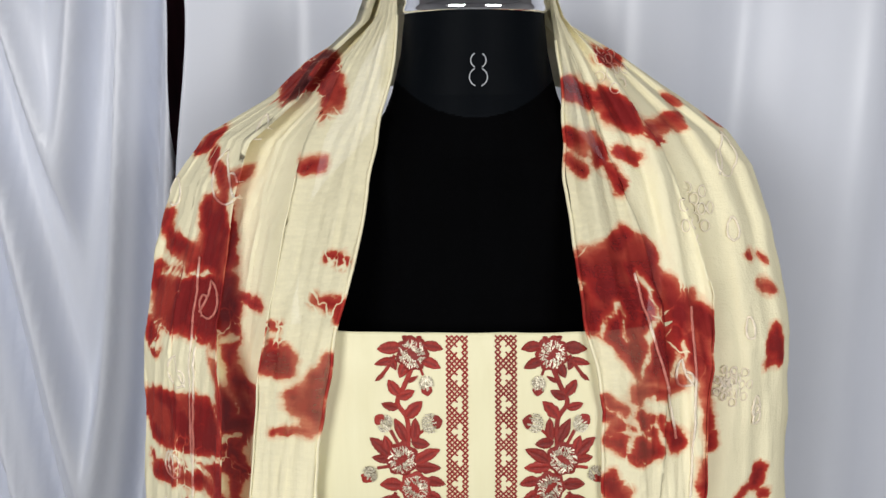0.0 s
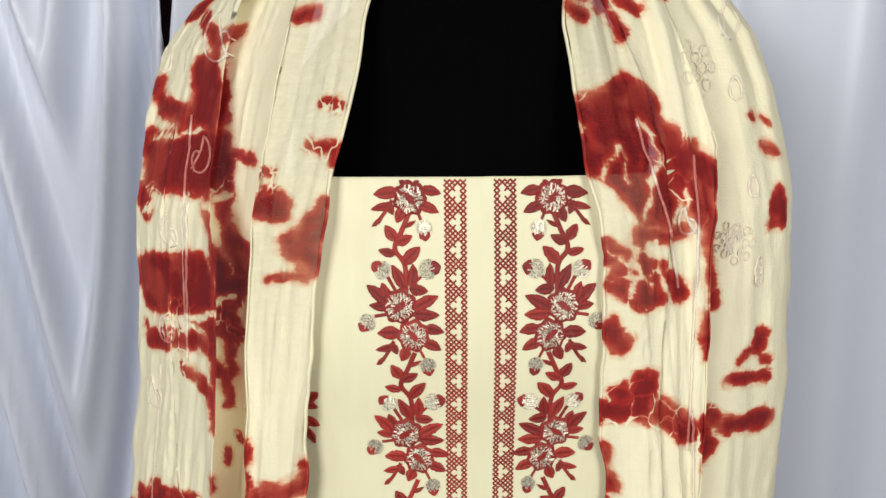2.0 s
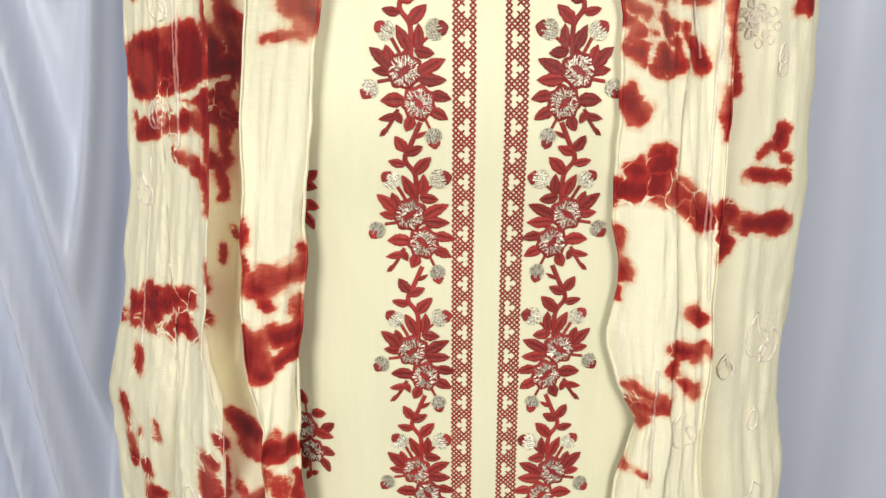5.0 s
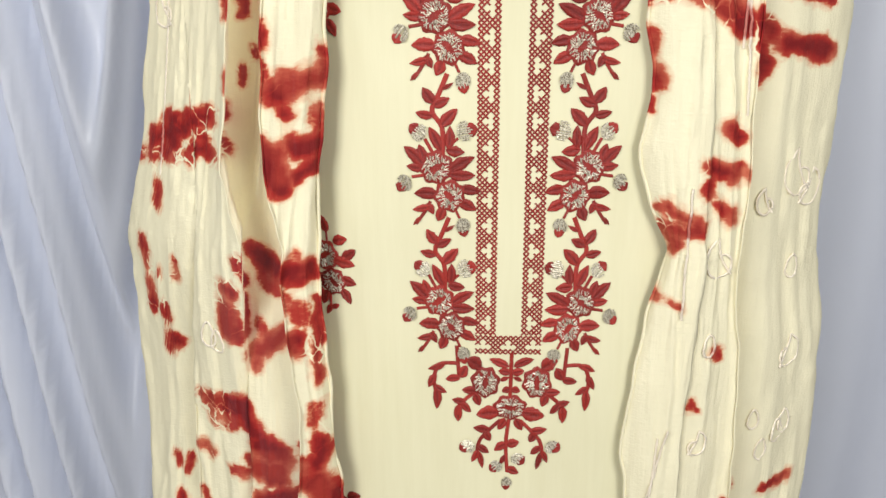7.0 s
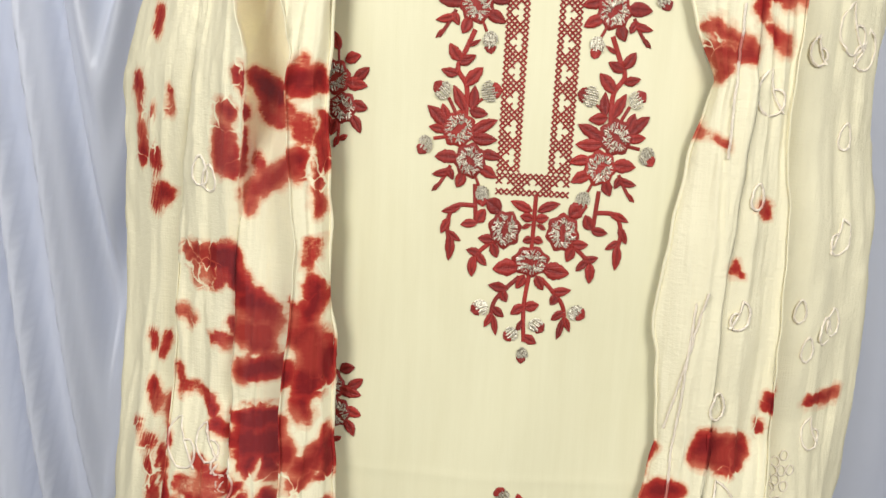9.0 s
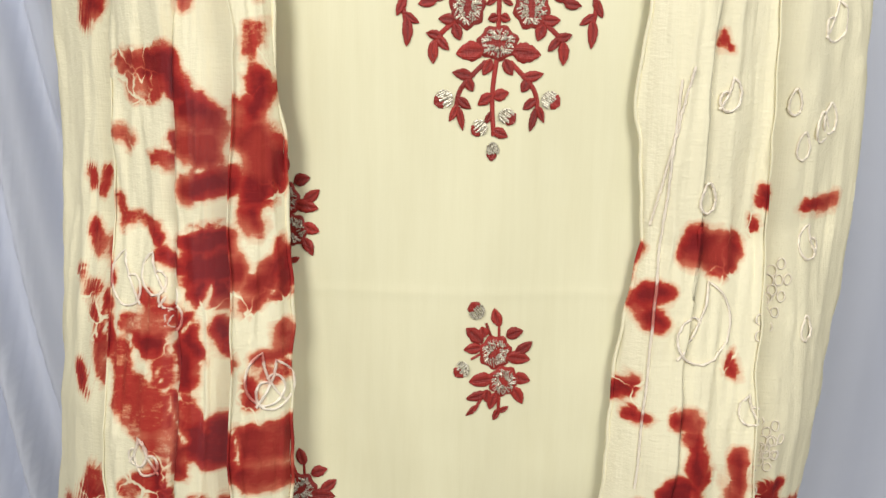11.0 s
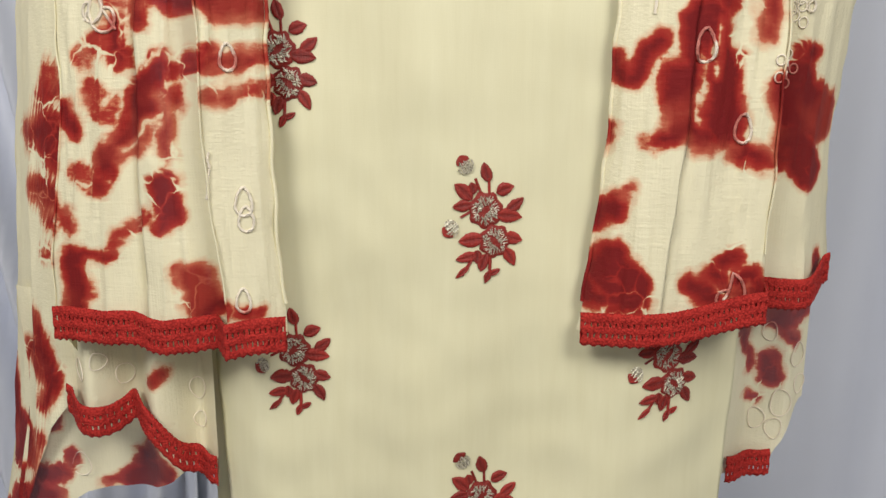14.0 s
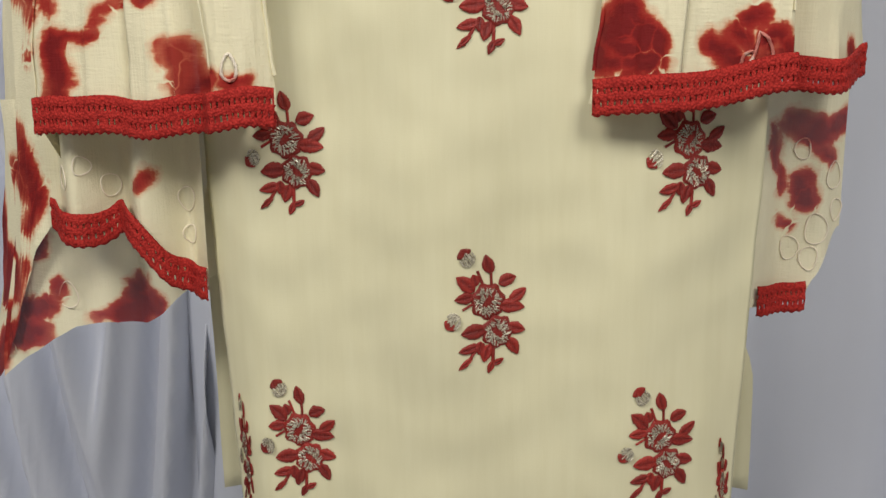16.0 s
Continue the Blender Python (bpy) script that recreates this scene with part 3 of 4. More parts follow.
STAINS_R += [(170, 1227, 172, 1198, 4.9), (118, 1185, 119, 1163, 7.8), (231, 1184, 237, 1191, 5.3), (100, 1179, 105, 1174, 4.6), (88, 1162, 109, 1164, 6.9), (203, 1162, 244, 1153, 4.2), (133, 1160, 159, 1139, 7.9), (175, 1142, 189, 1130, 6.6), (173, 1138, 187, 1107, 6.5), (89, 1134, 99, 1099, 2.7), (174, 1125, 186, 1111, 4.9), (206, 1123, 248, 1116, 6.8), (174, 1123, 182, 1103, 6.5), (93, 1094, 96, 1081, 2.3), (153, 1070, 163, 1059, 4), (142, 1040, 163, 1033, 5.5), (140, 1027, 143, 1019, 3.2), (110, 1012, 126, 1005, 3.9)]
STAINS_R += [(151, 1010, 156, 1004, 2.8), (161, 1006, 162, 999, 2.8), (112, 998, 120, 981, 2.7), (117, 994, 134, 997, 6.2), (102, 946, 110, 944, 3.1), (120, 938, 124, 937, 1.9), (159, 896, 165, 889, 1.6), (143, 854, 144, 850, 1.6), (141, 848, 147, 844, 1.6), (185, 751, 194, 747, 5), (232, 735, 263, 739, 3.9), (179, 733, 182, 728, 2), (140, 720, 157, 712, 11.8), (87, 696, 97, 717, 3.1), (102, 684, 114, 688, 5.4), (106, 673, 114, 669, 4.6), (165, 641, 167, 634, 3.1), (83, 622, 97, 626, 4.5)]
STAINS_R += [(98, 609, 106, 604, 3.4), (128, 607, 144, 599, 3.8), (140, 592, 147, 569, 3.8), (144, 575, 148, 561, 5.3), (174, 574, 173, 542, 5.3), (133, 547, 136, 517, 12.7), (210, 531, 220, 531, 5.6), (80, 529, 88, 517, 4.5), (146, 525, 151, 487, 10.5), (209, 518, 228, 488, 10.4), (92, 517, 106, 538, 5.2), (121, 517, 121, 487, 9), (197, 505, 239, 489, 15.7), (192, 497, 198, 460, 9.3), (132, 487, 136, 479, 7.5), (107, 479, 117, 483, 4.5), (73, 478, 78, 486, 3.7), (211, 476, 229, 454, 12)]
STAINS_R += [(157, 471, 178, 466, 4.5), (88, 444, 93, 448, 1.9), (74, 431, 85, 435, 7.5), (155, 400, 167, 403, 4.5), (65, 398, 69, 376, 7.5), (83, 398, 94, 383, 12.7), (148, 393, 165, 381, 4.5), (251, 389, 252, 361, 3.5), (173, 388, 181, 372, 8.4), (137, 386, 150, 375, 6), (73, 376, 102, 374, 6), (241, 1300, 245, 1289, 4.2), (241, 1283, 243, 1282, 2.2), (241, 1366, 241, 1366, 1.4), (232, 1193, 237, 1179, 3.0), (212, 1175, 223, 1182, 1.8), (241, 1171, 245, 1168, 2.2), (205, 1122, 243, 1121, 5.4)]
# undyed creases where the cloth was tied
RESIST_L = []
RESIST_L += [(-261, 1351, -206, 1364, 1.9), (-263, 1299, -190, 1313, 2.3), (-270, 1204, -192, 1233, 2.3), (-212, 718, -174, 727, 1.6), (-158, 653, -128, 676, 1.5), (-205, 650, -187, 680, 1.2), (-173, 645, -166, 572, 1.1), (-230, 622, -208, 573, 1.2), (-167, 539, -128, 540, 1.9), (-190, 539, -129, 541, 1.9), (-184, 516, -129, 519, 2.2), (-244, 499, -198, 533, 1.1), (-233, 469, -204, 492, 1.1)]
RESIST_R = []
RESIST_R += [(119, 1371, 132, 1339, 1.3), (97, 1354, 85, 1329, 1.2), (97, 1354, 107, 1331, 1.2), (128, 1341, 115, 1307, 1.6), (150, 1321, 150, 1299, 1.6), (104, 1295, 105, 1251, 1.2), (121, 1288, 138, 1241, 1.2), (91, 1283, 123, 1257, 1.2), (92, 1262, 141, 1267, 1.2), (142, 550, 142, 517, 1.1), (133, 532, 134, 487, 1.5)]


def dye_field(stains, resist, x, z):
    """Depth of dye over arrays of places: how far inside the patches, less the tied creases."""
    d = np.full(x.shape, -1.0)
    x, z = (a + np.array([0.0042 * wob(p, q, 50, k) + 0.0030 * wob(p, q, 140, k + 1) for p, q in zip(x, z)]) for a, k in ((x, 201), (z, 211)))

    def reach(row):
        x0, z0, x1, z1, r = (k / 1000 for k in row)
        dx, dz = x1 - x0, z1 - z0
        t = np.clip(((x - x0) * dx + (z - z0) * dz) / max(dx * dx + dz * dz, 1e-9), 0, 1)
        return 1.18 * r + 0.0012 - np.hypot(x - x0 - t * dx, z - z0 - t * dz)

    for row in stains:
        pale = row[4] < 0
        d = np.maximum(d, np.clip(reach((*row[:4], abs(row[4]))) / 0.0065, -1, 0.12 if pale else 1))
    for row in resist:
        d = np.minimum(d, np.clip(-reach(row) / 0.004, -1, 1) + 0.25)
    return np.clip(d, -1, 1)


def set_dye(ob, stains, resist):
    co = np.array([v.co for v in ob.data.vertices])
    ob.data.attributes.new("dye", "FLOAT", "POINT").data.foreach_set("value", dye_field(stains, resist, co[:, 0], co[:, 2]))


def fall(name, rows, folds, pleats, y_of, hem, stains, parent):
    """One side of the scarf from its inner edge outwards. At each pleat the rear layer starts a little way behind the front one's edge."""
    top, n = rows[0][0], len(pleats)
    cols = [(k, t) for k in range(n + 1) for t in np.linspace(0, 1, 26)] + [(n + 1, t) for t in np.linspace(0.1, 1, 8)]
    nv = int((top - 0.30) / 0.0032)
    out = 1 if rows[0][1] > 0 else -1
    verts = []
    for j in range(nv):
        q = j / (nv - 1)
        for k, t in cols:
            z = top + (0.35 - top) * q
            for _ in range(3):
                edges = [0, *(col(folds, m_ + 1, z) for m_ in range(n)), 1]
                lo, hi = (edges[k], edges[k + 1]) if k <= n else (1, 1)
                v = lo + 0.003 + (hi - lo - 0.006) * t if k <= n else 1
                z = top + (hem(v, k) - top) * q
            x, y = across(rows, v, z), y_of(v, z)
            edge = 1 if (k, t) in ((0, 0.0), (n, 1.0)) else 0.3
            x += (0.004 * wob(v * 3, z, 14, 61) + 0.002 * wob(v * 3, z, 40, 62)) * edge
            for m_, side in enumerate(pleats):
                amount = side(z)
                x += out * fold_shift(m_, z) * math.exp(-abs(v - edges[m_ + 1]) / 0.05)
                if amount > 0 and k == m_ + 1:
                    x -= out * 0.014 * amount * max(0, 1 - t / 0.3)
                if amount < 0 and k == m_:
                    x -= out * 0.014 * amount * max(0, 1 - (1 - t) / 0.3)
            if k > n:
                w = col(rows, 1, z) - col(rows, 2, z)
                x, y = x - w * 0.25 * t ** 2, y + 0.09 * t ** 0.7
            verts.append((x, y, z))
    ob = mesh_object(name, verts, grid_faces(len(cols), nv), DYED, parent)
    set_dye(ob, *stains)
    # the innermost pleat is a single layer of gauze
    ob.data.attributes.new("single", "FLOAT", "POINT").data.foreach_set("value", [step(1.15, 1.3, verts[j * len(cols) + n_][2]) * (k == 0) for j in range(nv) for n_, (k, t) in enumerate(cols)])
    return ob


def hem_left(v, k=0):
    if k > 3:
        return 0.27
    if k == 3:
        return 0.285 - 0.15 * step(0.70, 0.98, v)
    return 0.349 - 0.003 * step(0, 0.5, v) + 0.002 * math.sin(v * 13 + 0.6) + 0.001 * math.sin(v * 31)


def hem_right(v, k=0):
    return 0.352 + 0.012 * step(0.1, 0.55, v) + 0.013 * step(0.78, 1, v) + 0.002 * math.sin(v * 13)


dupatta = empty("dupatta", (0, 0, 0), "cream gauze dupatta tie-dyed red, draped round the dress form's neck", "scarf")
left_fall = fall("left_fall", LEFT, FOLDS_L, (lambda z: 1.0, lambda z: 0.4 - 1.4 * step(0.80, 1.0, z), lambda z: 1 - step(0.80, 1.0, z)), left_y, hem_left, (STAINS_L, RESIST_L), dupatta)
right_fall = fall("right_fall", RIGHT, FOLDS_R, (lambda z: 0.4, lambda z: 1.7), right_y, hem_right, (STAINS_R, RESIST_R), dupatta)


def tube(path, r, verts, faces, sides=5, flat=1.0):
    """A thread along a path, added to verts and faces."""
    base, n = len(verts), len(path)
    for k in range(n):
        t = (Vector(path[min(k + 1, n - 1)]) - Vector(path[max(k - 1, 0)])).normalized()
        a = t.cross(Vector((0, 1, 0)))
        a = a.normalized() if a.length > 1e-6 else Vector((1, 0, 0))
        c = t.cross(a)
        for i in range(sides):
            th = 2 * math.pi * i / sides
            verts.append(Vector(path[k]) + r * (math.cos(th) * a + flat * math.sin(th) * c))
    for k in range(n - 1):
        for i in range(sides):
            j = (i + 1) % sides
            faces.append((base + k * sides + i, base + k * sides + j, base + (k + 1) * sides + j, base + (k + 1) * sides + i))


def selvedge(rows, y_of, z1, z0, parent):
    v, f = [], []
    path = []
    for z in np.arange(z1, z0, -0.004):
        x = col(rows, 2, z) + 0.004 * wob(0, z, 14, 61) + 0.002 * wob(0, z, 40, 62)
        path.append((x, y_of(0, z) - 0.001 + 0.0012 * wob(0, z, 30, 71), z))
    tube(path, 0.0013, v, f, 6)
    ob = mesh_object("selvedge", v, f, DYED, parent)
    stains = (STAINS_L, RESIST_L) if rows is LEFT else (STAINS_R, RESIST_R)
    set_dye(ob, *stains)


selvedge(LEFT, left_y, 1.56, 0.37, left_fall)
selvedge(RIGHT, right_y, 1.54, 0.37, right_fall)


def fold_edge(rows, folds, m, front, y_of, z1, z0, parent):
    """The rolled edge of pleat m; front is -1 where the inner layer lies on top, 1 where the outer one does."""
    v, f, path = [], [], []
    out = 1 if rows[0][1] > 0 else -1
    for z in np.arange(z1, z0, -0.005):
        e = col(folds, m + 1, z) + front * 0.004
        x = across(rows, e, z) + out * fold_shift(m, z) + 0.3 * (0.004 * wob(e * 3, z, 14, 61) + 0.002 * wob(e * 3, z, 40, 62))
        path.append((x, y_of(e, z) - 0.0008 + 0.0008 * wob(m, z, 40, 72), z))
    tube(path, 0.0007, v, f, 6)
    ob = mesh_object("fold_edge", v, f, DYED, parent)
    set_dye(ob, *((STAINS_L, RESIST_L) if rows is LEFT else (STAINS_R, RESIST_R)))


fold_edge(LEFT, FOLDS_L, 0, -1, left_y, 1.44, 0.37, left_fall)
fold_edge(LEFT, FOLDS_L, 1, 1, left_y, 1.40, 0.98, left_fall)
fold_edge(LEFT, FOLDS_L, 2, -1, left_y, 0.82, 0.33, left_fall)
fold_edge(RIGHT, FOLDS_R, 1, -1, right_y, 1.36, 0.40, right_fall)


def lace(point, n, parent, drop=0.019):
    """Crochet edging along point(k), k from 0 to 1: a soft band with two rows of eyelets and a scalloped rim."""
    n *= 2
    raw = [Vector(point(k / n)) for k in range(n + 1)]
    pts = []
    front = [min(p.y for p in raw[max(0, k - 5):k + 6]) for k in range(n + 1)]
    for k in range(n + 1):
        near, ys = raw[max(0, k - 6):k + 7], front[max(0, k - 6):k + 7]
        pts.append(Vector((raw[k].x, sum(ys) / len(ys) - 0.0012, sum(p.z for p in near) / len(near))))
    down = [(-0.02, 0.0002), (0.09, -0.0011), (0.20, -0.0010), (0.26, -0.0007), (0.40, -0.0007), (0.47, -0.0011), (0.55, -0.0011), (0.61, -0.0007), (0.76, -0.0007), (0.83, -0.0011), (0.94, -0.0011), (1.0, 0.0002)]
    v, f, m = [], [], len(down)
    for k, p in enumerate(pts):
        for q, (d, out) in enumerate(down):
            knot = 0.0004 * math.sin(k * 2.1 + q * 1.3)
            rim = 0.0007 * math.sin(k * 1.05) if q == m - 1 else 0.0003 * wob(k * 0.4, q, 1, 75)
            v.append(p + Vector((0.0003 * wob(k * 0.7, q, 1, 76), out + knot, -d * drop + rim)))
    for k in range(n):
        for q in range(m - 1):
            if q in (3, 7) and k % 4 == (0 if q == 3 else 2) and wob(k, q, 3.7, 77) > -0.35:
                continue
            f.append((k * m + q, k * m + q + 1, (k + 1) * m + q + 1, (k + 1) * m + q))
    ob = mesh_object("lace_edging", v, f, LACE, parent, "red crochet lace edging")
    so = ob.modifiers.new("yarn", "SOLIDIFY")
    so.thickness, so.offset = 0.0010, 1
    return ob


def along_hem(rows, y_of, hem, v0, v1, lift=0.014, forward=0.0015):
    def point(k):
        v = v0 + (v1 - v0) * k
        z = hem(v) + lift
        return (across(rows, max(v, 0), z), y_of(v, z) - forward, z)
    return point


lace(along_hem(LEFT, left_y, hem_left, -0.01, 0.695), 100, left_fall, 0.024)
lace(along_hem(RIGHT, right_y, hem_right, -0.01, 0.96), 112, right_fall, 0.021)


def back_layer(name, x0, x1, top, hem, depth, stains, label, edged, loops=(), lean=0.0):
    """A rear layer of the scarf that hangs below the front one."""
    nu, nv = 60, 60
    v = []
    for j in range(nv):
        for i in range(nu):
            k = i / (nu - 1)
            z = top + (hem(k) - top) * j / (nv - 1)
            x = x0 + (x1 - x0) * k + lean * (1 - k) * step(0.30, 0.14, z)
            v.append((x, depth(k, z), z))
    ob = mesh_object(name, v, grid_faces(nu, nv), SHEER, dupatta, label)
    set_dye(ob, stains, [])
    for n, (lx, lz, lr) in enumerate(loops):
        lr *= 0.65
        tv, tf = [], []
        path = [(lx + 0.7 * lr * math.sin(a) * (1 - 0.3 * math.cos(a + n)), lz + lr * math.cos(a)) for a in np.linspace(0, 6.28, 22)]
        tube([(x, depth((x - x0) / (x1 - x0), z) - 0.001, z) for x, z in path], 0.0005, tv, tf, 5, 0.5)
        set_dye(mesh_object("floss_motif", tv, tf, SILK_CREAM, ob), stains, [])
    if edged:
        a, b_ = edged
        lace(lambda k: (x0 + (x1 - x0) * (a + (b_ - a) * k), depth(a + (b_ - a) * k, hem(a + (b_ - a) * k)) - 0.002, hem(a + (b_ - a) * k) + 0.016), int((x1 - x0) * (b_ - a) / 0.0018), ob, 0.022)
    return ob


def hem_line(rows, x):
    """Height of a hem at x, in a table that runs from the outer end inwards."""
    return float(np.interp(x, [r[0] for r in rows], [r[1] for r in rows]))


RUFFLE = [(-0.306, 0.272), (-0.282, 0.262), (-0.264, 0.261), (-0.256, 0.268), (-0.251, 0.272), (-0.236, 0.262), (-0.224, 0.246), (-0.215, 0.231), (-0.191, 0.224)]
TAIL = [(-0.402, 0.132), (-0.363, 0.157), (-0.345, 0.171), (-0.328, 0.179), (-0.295, 0.177), (-0.266, 0.182), (-0.247, 0.191), (-0.229, 0.204), (-0.186, 0.226)]
back_layer("rear_ruffle", -0.306, -0.189, 0.40, lambda k: 0.004 + hem_line(RUFFLE, -0.306 + 0.117 * k), lambda k, z: 0.036 + 0.013 * math.cos(k * 14.5) - 0.014 * k + 0.004 * wob(k, z, 8, 81),
           [(-235, 300, -225, 310, 3)], "", (0.0, 1.0), ((-0.292, 0.306, 0.013), (-0.275, 0.315, 0.010), (-0.262, 0.300, 0.012), (-0.206, 0.29, 0.013), (-0.205, 0.265, 0.010)))
back_layer("rear_fall", -0.352, -0.186, 0.36, lambda k: 0.011 + hem_line(TAIL, -0.400 + 0.214 * k) + 0.002 * math.sin(k * 17), lambda k, z: 0.070 - 0.010 * k + 0.008 * math.sin(k * 12 + z * 9) + 0.004 * wob(k, z, 8, 82),
           [(-368, 290, -352, 250, 9), (-345, 310, -340, 292, 7), (-352, 262, -338, 256, 12), (-372, 196, -330, 206, 7), (-392, 172, -366, 184, 13), (-352, 182, -338, 186, 8), (-275, 196, -246, 206, 9), (-264, 214, -258, 220, 8), (-392, 145, -384, 158, 8), (-296, 196, -284, 198, 3), (-322, 216, -318, 222, 4)],
           "", None, ((-0.312, 0.215, 0.016), (-0.262, 0.30, 0.016), (-0.262, 0.325, 0.014), (-0.33, 0.278, 0.012)), -0.028)
back_layer("rear_fall", 0.160, 0.274, 0.36, lambda k: 0.197 + 0.016 * step(0.72, 0.80, k) + 0.042 * step(0.76, 1.0, k) ** 1.1, lambda k, z: 0.075 + 0.03 * k + 0.006 * math.sin(k * 13) + 0.004 * wob(k, z, 8, 83),
           [(232, 335, 250, 325, 9), (240, 290, 242, 278, 7), (226, 262, 232, 258, 3), (262, 330, 272, 335, 7), (222, 300, 224, 285, 3), (216, 330, 217, 305, 3), (252, 312, 258, 308, 4)], "", (0.40, 0.75),
           ((0.264, 0.295, 0.016), (0.25, 0.255, 0.018), (0.232, 0.24, 0.014), (0.268, 0.268, 0.013), (0.248, 0.232, 0.014), (0.24, 0.315, 0.012)))


def behind_neck():
    v, nu, nv = [], 40, 24
    for j in range(nv):
        for i in range(nu):
            a = math.pi * (0.2 + 0.6 * i / (nu - 1))
            r = 0.072 + 0.03 * j / (nv - 1) + 0.003 * wob(a, j / nv, 6, 91)
            v.append((-r * math.cos(a), 0.125 + r * math.sin(a) * 0.95, 1.60 - 0.11 * (j / (nv - 1)) + 0.02 * math.sin(a)))
    ob = mesh_object("neck_wrap", v, grid_faces(nu, nv), DYED, dupatta)
    set_dye(ob, [], [])


behind_neck()

# floss work: place and size in millimetres; 0 curl, 1 loop, 2 ring cluster
FLOSS_L = [(-234, 1285, 10, 0), (-210, 1343, 11, 0), (-198, 1430, 17, 0), (-173, 1472, 10, 1), (-258, 1416, 11, 1), (-244, 1208, 11, 1), (-264, 1145, 11, 0), (-249, 1206, 10, 1), (-233, 890, 10, 1), (-222, 673, 10, 0), (-253, 677, 16, 0), (-218, 659, 9, 0), (-143, 624, 15, 0), (-247, 559, 9, 0), (-236, 555, 11, 0), (-144, 620, 14, 0), (-153, 529, 8, 1), (-147, 430, 8, 1), (-230, 684, 12, 0), (-151, 377, 8, 1), (-148, 441, 9, 1), (-241, 895, 11, 1)]
LINES_L = [(-216, 1311, -225, 1186), (-220, 1373, -224, 1217), (-167, 472, -171, 412), (-257, 1173, -279, 1019)]
FLOSS_R = [(178, 1406, 20, 2), (206, 1271, 15, 2), (116, 1519, 19, 2), (215, 1443, 15, 0), (214, 1389, 9, 1), (220, 1315, 8, 1), (152, 1297, 8, 0), (228, 1250, 8, 1), (237, 1018, 16, 0), (229, 1242, 8, 1), (197, 1276, 13, 2), (246, 1005, 13, 0), (203, 1001, 9, 0), (238, 943, 10, 1), (158, 968, 13, 0), (242, 864, 12, 0), (249, 799, 11, 1), (150, 815, 9, 0), (214, 811, 9, 1), (241, 793, 11, 1), (142, 751, 10, 1), (154, 901, 9, 1), (205, 685, 17, 2), (225, 780, 10, 1)]
FLOSS_R += [(242, 707, 11, 0), (196, 663, 15, 2), (239, 647, 9, 1), (203, 572, 16, 2), (182, 606, 9, 0), (139, 663, 23, 0), (134, 536, 10, 1), (200, 561, 15, 2), (163, 486, 9, 1), (161, 377, 11, 0), (193, 522, 14, 2)]
LINES_R = [(119, 1371, 150, 1251), (164, 1344, 164, 1122), (133, 1026, 133, 926), (130, 834, 110, 733), (123, 826, 108, 554), (166, 1154, 172, 1075)]


def floss(rows, y_of, items, lines, parent):
    """Cream floss curls, loops and ring clusters couched on the gauze."""
    def put(path):
        v, f = [], []
        tube([(x + 0.0004 * wob(x, z, 500, 5), on_fall(rows, y_of, x, z) - 0.0007, z + 0.0004 * wob(x, z, 500, 6)) for x, z in path], 0.0010, v, f, 6, 0.3)
        tube([(x + 0.0006 * math.sin(k * 2.1), on_fall(rows, y_of, x, z) - 0.0010, z + 0.0005 * math.cos(k * 1.7)) for k, (x, z) in enumerate(path)], 0.0006, v, f, 4, 0.4)
        set_dye(mesh_object("floss_motif", v, f, SILK_CREAM, parent), *stains)

    stains = (STAINS_L, RESIST_L) if rows is LEFT else (STAINS_R, RESIST_R)

    for n, (x, z, r, kind) in enumerate(items):
        x, z, r = x / 1000, z / 1000, r / 1000
        flip = 1 if n % 2 else -1
        if kind == 0:
            path = [(x + flip * r * (0.22 + 1.05 * t) * math.cos(6.6 * t + 1), z + 1.25 * r * (0.22 + 0.95 * t) * math.sin(6.6 * t + 1)) for t in np.linspace(0, 1, 34)]
            ex, ez = path[-1]
            path += [(ex - flip * 0.9 * r * t * t, ez - r * 2.2 * t) for t in np.linspace(0.1, 1, 10)]
            put(path)
        elif kind == 1:
            put([(x + 0.55 * r * math.sin(a) * (1 - 0.35 * math.cos(a)), z + r * math.cos(a)) for a in np.linspace(0, 6.28, 26)])
        else:
            v, f = [], []
            for q in range(13):
                rr = 0 if q == 0 else (0.42 if q < 6 else 0.86) * r
                a = q * 1.256 if q < 6 else q * 0.897
                cx, cz, pr = x + rr * math.cos(a), z + rr * math.sin(a), r * 0.19
                tube([(cx + pr * math.cos(b_), on_fall(rows, y_of, cx + pr * math.cos(b_), cz + pr * math.sin(b_)) - 0.0008, cz + pr * math.sin(b_) * 1.2) for b_ in np.linspace(0, 6.28, 11)], 0.0006, v, f, 4, 0.45)
            set_dye(tagged(mesh_object("floss_cluster", v, f, SILK_CREAM, parent), kind="stuff"), *stains)
    for x0, z0, x1, z1 in lines:
        inward = 5 if rows is RIGHT else 0
        put([((x0 - inward + (x1 - x0) * t) / 1000 + 0.0012 * wob(t, 0, 9, z0), (z0 + (z1 - z0) * t) / 1000) for t in np.linspace(0, 1, 60)])


floss(LEFT, left_y, FLOSS_L, LINES_L, left_fall)
floss(RIGHT, right_y, FLOSS_R, LINES_R, right_fall)

# ---- embroidery on the kameez ----


